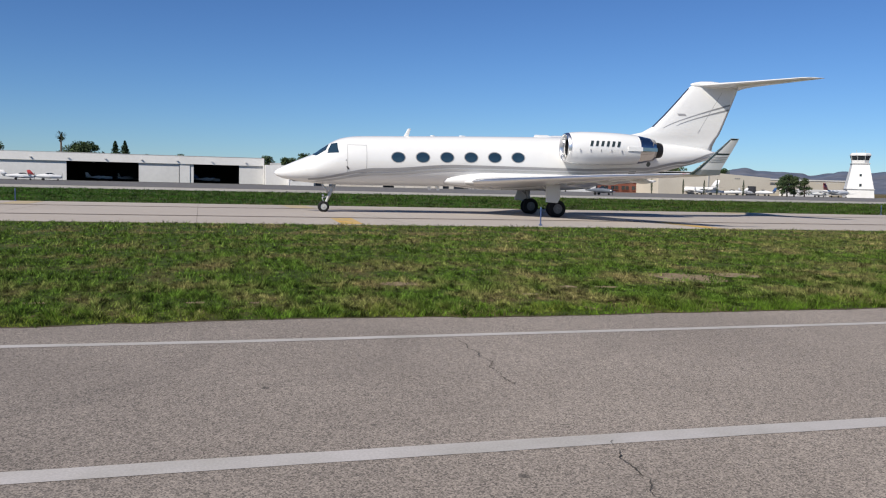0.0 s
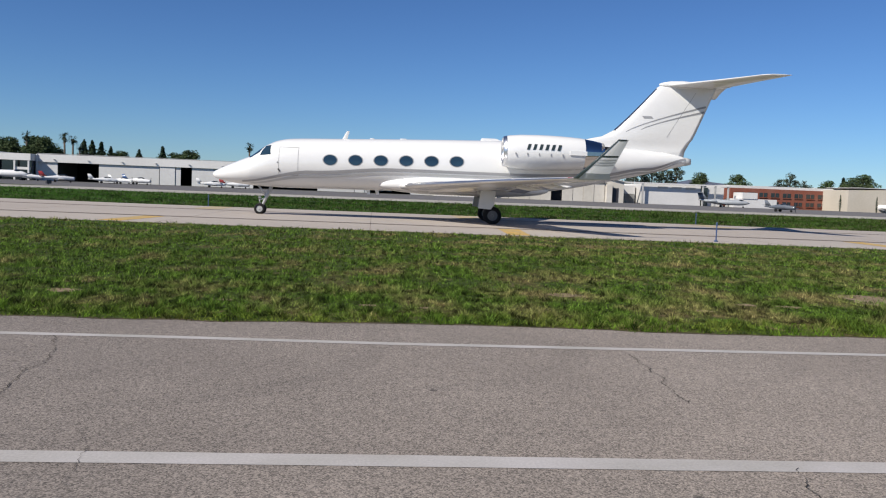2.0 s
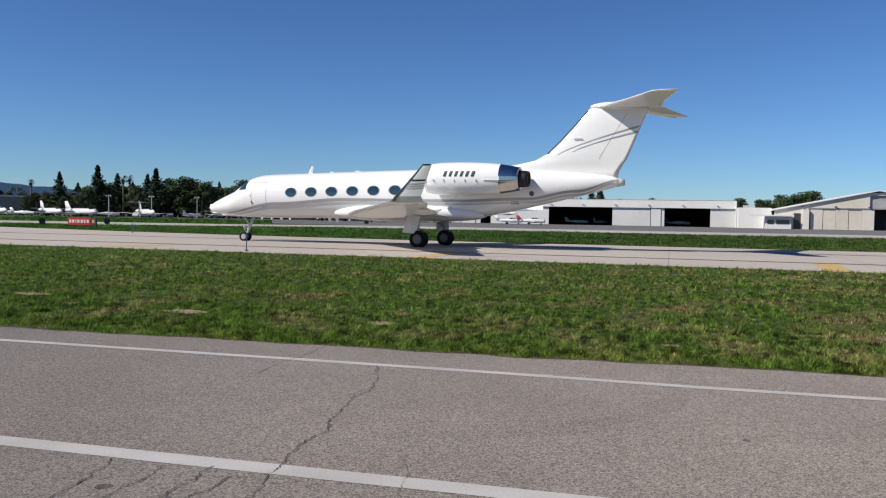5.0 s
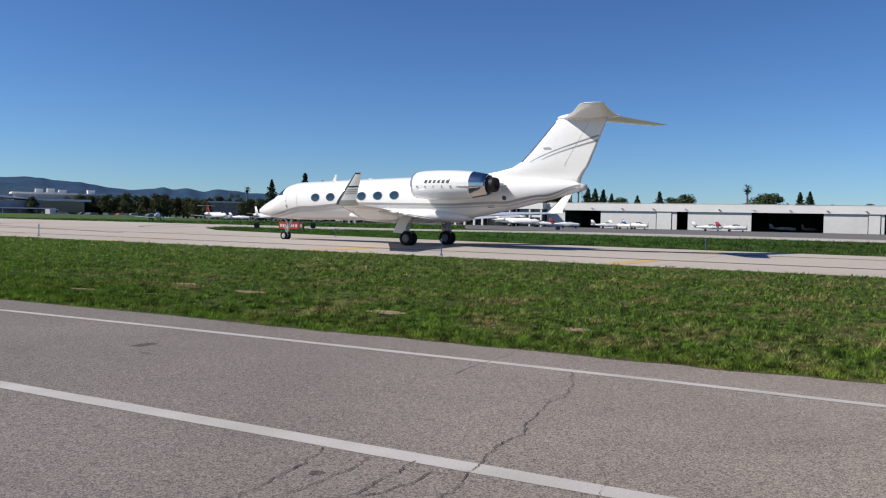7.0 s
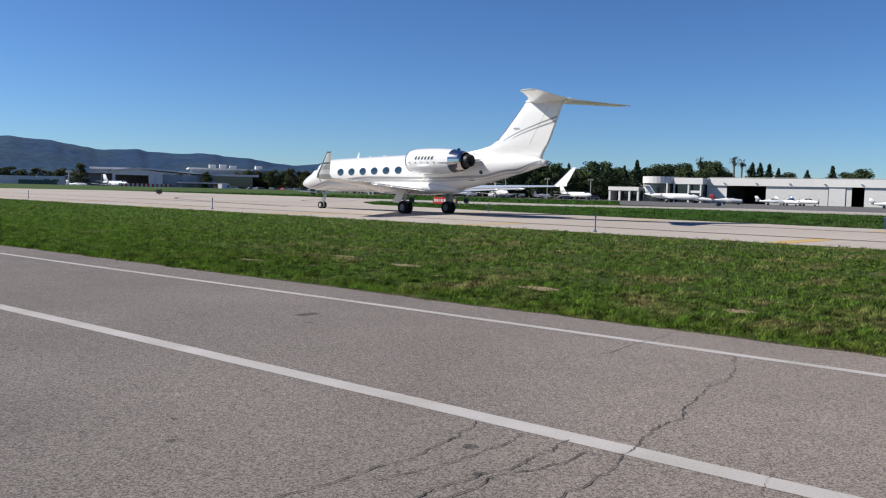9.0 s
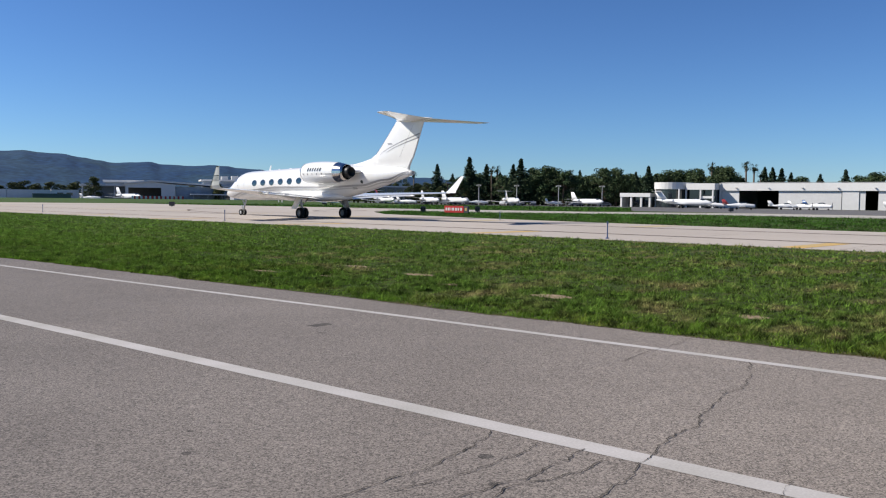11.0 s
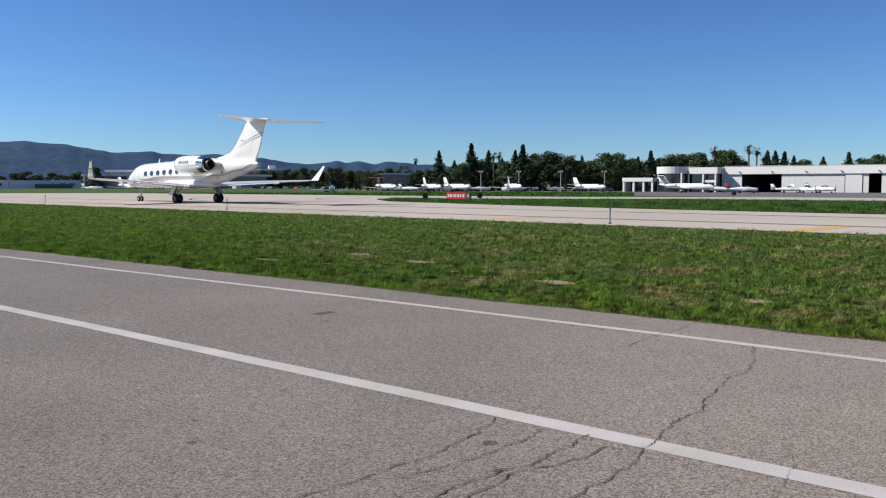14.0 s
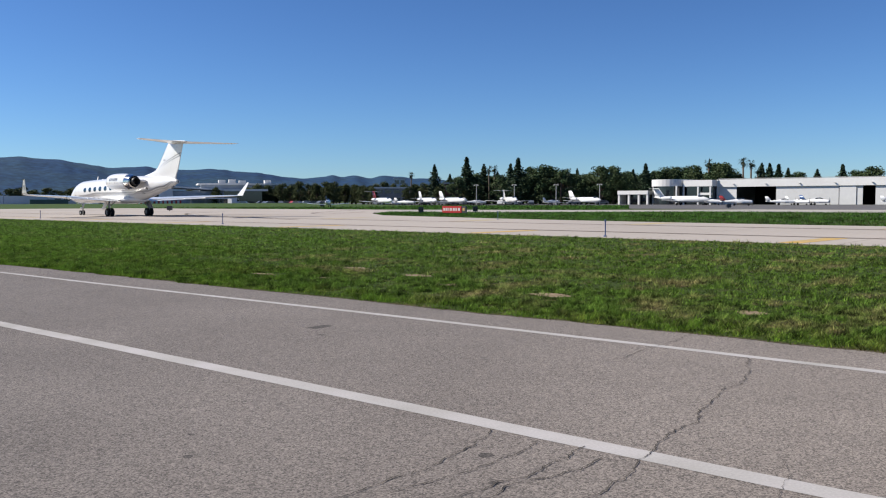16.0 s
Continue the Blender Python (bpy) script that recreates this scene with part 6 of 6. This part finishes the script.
def tree(name, kind, seed):
    """One tree of about 10 m: tapered trunk, limbs and a crown of leaves."""
    rng = random.Random(seed)
    words = {"conifer": "tall dark pointed conifer", "broadleaf": "dark broad tree with uneven crown", "eucalyptus": "open grey-green eucalyptus tree", "palm": "tall fan palm with shaggy crown", "shade": "full olive-green shade tree", "cypress": "narrow dark columnar cypress"}
    t = thing(name, pose(0, 0, 0), words[kind] + " behind the airfield", "tree", "trees")
    crown, trunk = bmesh.new(), bmesh.new()
    if kind == "conifer":
        tube(((0, 0, 0), (0.1, 0, 5), (0, 0, 9.9)), [0.22, 0.14, 0.03], 7, trunk)
        for k in range(34):
            u = k / 33
            z, r = 0.8 + 9.0 * u, (1 - u) ** 0.75 * 1.9 * rng.uniform(0.45, 1.25) + 0.08
            a = rng.uniform(0, 6.28)
            tube(((0, 0, z), (math.cos(a) * r, math.sin(a) * r, z - 0.15)), [0.05, 0.02], 4, trunk)
            for _ in range(3):
                a += rng.uniform(1.6, 2.6)
                leaf_cloud(crown, (math.cos(a) * r * 0.55, math.sin(a) * r * 0.55, z), (r * 0.62, r * 0.62, 0.5), 26, 0.21, rng)
    elif kind == "cypress":
        tube(((0, 0, 0), (0, 0, 9)), [0.15, 0.04], 6, trunk)
        for k in range(26):
            u = k / 25
            r = 0.75 * math.sin(math.pi * (0.12 + 0.86 * u)) + 0.08
            leaf_cloud(crown, (0, 0, 0.6 + 9.2 * u), (r, r, 0.4), 26, 0.22, rng)
    elif kind == "palm":
        bend = rng.uniform(-0.4, 0.4)
        tube(((0, 0, 0), (bend * 0.3, 0, 4), (bend, 0, 8.6)), [0.26, 0.2, 0.17], 8, trunk)
        for k in range(30):
            a, lift = rng.uniform(0, 6.28), rng.uniform(-0.9, 1.0)
            d = Vector((math.cos(a) * math.cos(lift), math.sin(a) * math.cos(lift), math.sin(lift)))
            base = Vector((bend, 0, 8.7))
            mid, tip = base + d * 0.8, base + d * 1.35 + Vector((0, 0, -0.35))
            side = d.cross(Vector((0, 0, 1))).normalized()
            for j in range(7):
                w = (j - 3) / 3
                q = mid + side * w * 0.4 + d * (0.5 * (1 - abs(w)))
                crown.faces.new([crown.verts.new(v) for v in (mid - side * 0.04, q + Vector((0, 0, -0.12 * abs(w))), mid + side * 0.04 + d * 0.05)])
            crown.faces.new([crown.verts.new(v) for v in (base - side * 0.03, mid - side * 0.08, tip, mid + side * 0.08)])
        leaf_cloud(crown, (bend, 0, 8.1), (0.45, 0.45, 0.7), 60, 0.25, rng)
    else:
        open_ = kind == "eucalyptus"
        tube(((0, 0, 0), (0.15, 0.1, 2.4), (0.0, 0.0, 6.5)), [0.34, 0.24, 0.1], 8, trunk)
        for k in range(18 if open_ else 30):
            a, u = rng.uniform(0, 6.28), rng.uniform(0, 1)
            z = (3.4 if open_ else 1.5) + (6.0 if open_ else 7.5) * u
            r = (2.4 if open_ else 2.9) * math.sin(math.pi * (0.2 + 0.72 * u)) * rng.uniform(0.35, 1.0)
            c = (math.cos(a) * r, math.sin(a) * r, z)
            tube(((0, 0, max(1.6, z - 1.6)), (c[0] * 0.6, c[1] * 0.6, z - 0.5), c), [0.1, 0.06, 0.03], 5, trunk)
            g = rng.uniform(0.75, 1.35) * (0.8 if open_ else 1.0)
            leaf_cloud(crown, c, (g * 1.15, g * 1.15, g * 0.85), 70 if open_ else 120, 0.23, rng)
    part("trunk", trunk, PALM_BARK if kind == "palm" else BARK, t, "", True)
    part("crown", crown, {"conifer": LEAF_DARK, "cypress": LEAF_DARK, "palm": LEAF_PALM, "eucalyptus": LEAF_GREY, "broadleaf": LEAF_MID, "shade": LEAF_OLIVE}[kind], t)
    return t


STOCK = {k: [tree({"conifer": "conifer", "broadleaf": "broadleaf_tree", "eucalyptus": "eucalyptus", "palm": "palm_tree", "cypress": "cypress", "shade": "shade_tree"}[k], k, 10 * i + n) for i in range(3 if k != "cypress" else 1)]
         for n, k in enumerate(("conifer", "broadleaf", "eucalyptus", "palm", "cypress", "shade"))}
first_use = {k: 0 for k in STOCK}
tree_rng = random.Random(21)


def plant(kind, side, reach, high, wide=1.0):
    x, y = polar(side, reach)
    n = first_use[kind]
    first_use[kind] += 1
    stock = STOCK[kind]
    m = pose(x, y, 0, 0, 0, tree_rng.uniform(0, 360))
    if n < len(stock):
        ob = stock[n]
        ob.matrix_basis = m
    else:
        ob = copy_thing(stock[n % len(stock)], m)
    k = high / 10.0
    ob.scale = (k * wide, k * wide, k)


for kind, reach, spots in (
        ("conifer", 300, ((-39.55, 13.6), (-38.5, 10.6), (-37.37, 16.3), (-36.2, 14.0), (-34.4, 14.0), (-33.9, 15.8), (-32.4, 13.2), (-26.3, 11.8), (-25.5, 13.6))),
        ("conifer", 318, ((-18.33, 14.2), (-17.86, 14.0), (-17.33, 13.4), (-16.77, 12.1), (-15.1, 11.8), (-13.68, 13.0), (-5.14, 13.0), (-4.57, 13.4), (29.99, 11.0))),
        ("palm", 306, ((-35.83, 14.4), (-35.45, 15.0), (-21.58, 16.6), (-19.41, 17.0), (-18.97, 16.0), (-8.23, 16.6), (15.87, 16.4), (16.41, 17.7), (-18.6, 13.2))),
        ("palm", 330, ((-41.12, 13.2), (-20.9, 15.6), (-22.2, 15.2))),
        ("broadleaf", 292, ((-35.1, 10.6), (-33.0, 13.7), (-32.2, 14.0), (-31.7, 13.6), (-31.0, 12.4), (-29.06, 11.4), (-28.4, 13.4), (-27.6, 13.6), (-26.8, 11.4), (-30.1, 10.8), (-38.0, 9.5), (-36.8, 10.2), (-33.6, 11.5))),
        ("broadleaf", 310, ((-24.85, 12.6), (-24.2, 13.4), (-23.6, 14.0), (-22.9, 13.8), (-22.4, 14.0), (-21.1, 15.2), (-20.7, 14.8), (-20.2, 12.8), (-19.8, 10.9), (-25.6, 11.0), (-26.1, 10.4))),
        ("broadleaf", 320, ((-16.18, 11.4), (-12.9, 12.2), (-12.4, 12.0), (-11.98, 13.0), (-7.6, 13.0), (-7.1, 13.4), (-6.7, 13.9), (-3.35, 10.0), (-1.3, 10.2), (4.23, 10.8))),
        ("broadleaf", 298, ((5.5, 9.7), (6.0, 9.6), (6.7, 11.4), (7.3, 11.2), (8.0, 12.2), (8.5, 12.7), (15.0, 13.2), (21.6, 11.6), (23.85, 11.0), (29.1, 9.8), (30.5, 10.8), (31.1, 12.3), (34.3, 9.2), (9.2, 9.5))),
        ("broadleaf", 280, ((38.2, 7.0), (38.6, 6.6), (39.2, 6.0), (37.9, 6.2), (45.2, 6.6))),
        ("eucalyptus", 310, ((17.36, 15.4), (17.9, 13.6), (18.52, 15.8), (19.17, 13.2), (20.05, 14.8), (-30.56, 13.2), (26.4, 10.2), (27.0, 12.4), (27.8, 10.0))),
        ("shade", 332, ((-51.4, 8.4), (-50.7, 7.8), (-49.75, 8.6), (-49.2, 8.2), (-48.6, 9.0), (-48.0, 8.6), (-47.5, 8.6), (-46.9, 9.0), (-46.37, 9.2), (-45.6, 8.4), (-44.9, 8.0), (-44.3, 7.6), (-43.6, 8.4), (-42.96, 9.0), (-42.3, 8.4))),
        ("shade", 325, ((-41.6, 8.2), (-40.9, 8.0), (-40.2, 8.6), (-39.2, 8.4), (-61.6, 8.6), (-54.0, 7.0))),
        ("shade", 288, ((-44.4, 7.0), (-43.7, 6.0), (-41.3, 6.6), (-39.3, 6.4), (-37.6, 6.8))),
        ("cypress", 258, ((29.9, 4.6), (31.9, 4.4), (34.0, 4.6), (35.6, 4.5), (33.2, 4.3)))):
    for side, high in spots:
        plant(kind, side, reach + tree_rng.uniform(-7, 7) * (0 if kind == "cypress" else 1), high, 1.15 if kind in ("broadleaf", "shade") else 1.5 if kind == "conifer" else 1.0)
# a hedge-like row of shrubs closes the view under the crowns
for k in range(70):
    plant("shade", -52 + 0.36 * k + tree_rng.uniform(-0.1, 0.1), 345 + tree_rng.uniform(-6, 6), tree_rng.uniform(6.0, 8.5), 1.5)
for k in range(54):
    plant("broadleaf", -38.6 + 0.34 * k + tree_rng.uniform(-0.15, 0.15), 318 + tree_rng.uniform(-8, 8), tree_rng.uniform(9.0, 12.2), 1.2)
for k in range(9):
    plant("conifer", tree_rng.uniform(-38, -21), 312 + tree_rng.uniform(-8, 8), tree_rng.uniform(11.0, 13.5), 1.2)
for k in range(26):
    plant("shade", -69 + 0.7 * k + tree_rng.uniform(-0.1, 0.1), 420 + tree_rng.uniform(-9, 9), tree_rng.uniform(6.0, 8.5), 1.7)


# ---- hills ----
def hills(name, mat, crest, reach, depth, label, rough):
    """A range of hills from a crest line by side; slopes fall towards and away from the field."""
    bm = bmesh.new()
    s0, s1 = crest[0][0], crest[-1][0]
    cols, rows = 560, 40
    grid = []
    for i in range(cols + 1):
        side = s0 + (s1 - s0) * i / cols
        for (a, za), (b, zb) in zip(crest, crest[1:]):
            if side <= b:
                u = (side - a) / (b - a)
                u = u * u * (3 - 2 * u)
                top = za + (zb - za) * u
                break
        col = []
        for j in range(rows + 1):
            v = j / rows
            x, y = polar(side, reach - depth + 1.25 * depth * v)
            shape = math.sin(min(1.0, v / 0.8) * math.pi / 2) ** 1.3 if v <= 0.8 else 1 - 0.3 * (v - 0.8) / 0.2
            bump = rough * (noise.noise((x * 0.006, y * 0.006, 3)) + 0.5 * noise.noise((x * 0.022, y * 0.022, 6))) * (0.35 + 0.65 * math.sin(math.pi * min(v, 1.0)))
            col.append(bm.verts.new((x, y, max(-1.0, top * shape + bump * (0.0 if j == 0 else 1.0)))))
        grid.append(col)
    for a, b in zip(grid, grid[1:]):
        for j in range(rows):
            bm.faces.new((a[j], b[j], b[j + 1], a[j + 1]))
    ob = part(name, bm, mat, None, "", True)
    return tagged(ob, label, "hills", kind="structure")


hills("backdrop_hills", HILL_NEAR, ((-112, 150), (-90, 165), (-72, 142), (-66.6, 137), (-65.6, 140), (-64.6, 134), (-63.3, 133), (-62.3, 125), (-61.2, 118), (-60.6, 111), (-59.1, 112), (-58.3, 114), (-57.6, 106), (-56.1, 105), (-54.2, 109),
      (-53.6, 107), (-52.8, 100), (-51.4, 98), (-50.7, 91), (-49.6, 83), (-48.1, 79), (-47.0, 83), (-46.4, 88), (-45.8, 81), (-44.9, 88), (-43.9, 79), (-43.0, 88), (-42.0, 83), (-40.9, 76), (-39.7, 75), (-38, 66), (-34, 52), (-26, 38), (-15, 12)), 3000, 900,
      "wooded hills on the horizon, haze painted in as blue", 5)
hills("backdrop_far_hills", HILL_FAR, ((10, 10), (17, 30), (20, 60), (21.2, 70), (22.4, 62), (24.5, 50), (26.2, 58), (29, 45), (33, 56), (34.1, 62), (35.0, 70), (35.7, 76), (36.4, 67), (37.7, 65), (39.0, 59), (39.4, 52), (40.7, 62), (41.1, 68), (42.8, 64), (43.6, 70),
      (46, 60), (52, 70), (70, 60), (90, 20)), 3000, 800, "blue hills on the far horizon, haze painted in", 6)


# ---- what moves ----
JET_ROWS = ((0, 3.62), (0.5, 0.8), (1, -2.05), (1.5, -4.93), (2, -7.9), (2.5, -10.95), (3, -13.98), (3.5, -17.0), (4, -20.0), (4.5, -22.97), (5, -25.94), (6, -32.05), (7.5, -41.3), (8, -44.4), (8.5, -47.45), (9, -50.7),
            (10, -56.95), (11.5, -66.2), (12.5, -72.5), (13.5, -78.85), (14.5, -85.25), (15, -88.6), (15.5, -91.65), (16, -94.55))


def jet_x(t):
    for (t0, x0), (t1, x1) in zip(JET_ROWS, JET_ROWS[1:]):
        if t <= t1:
            return x0 + (x1 - x0) * (t - t0) / (t1 - t0)
    return JET_ROWS[-1][1]


def motions():
    """The jet taxis away along the taxiway, and its wheels roll."""
    rows = []
    for t, x in JET_ROWS:
        turn = float(np.interp(t, (0, 5, 9, 13, 16), (176.1, 176.6, 175.4, 175.9, 175.7)))
        pivot = pose(x, 42.42 - 0.067 * x, 0, 0, 0, 176.1) @ Vector((-15, 0, 0))     # it steers a little about its wing
        rows.append((t, pose(pivot.x, pivot.y, 0, 0, 0, turn) @ pose(15, 0, 0)))
    walk(jet, rows)
    for hub, (x, y, z), radius in wheels:
        walk(hub, [(k / FPS, pose(x, y, z, 0, math.degrees((JET_ROWS[0][1] - jet_x(k / FPS)) / radius) % 360, 0)) for k in range(16 * FPS + 1)])


motions()
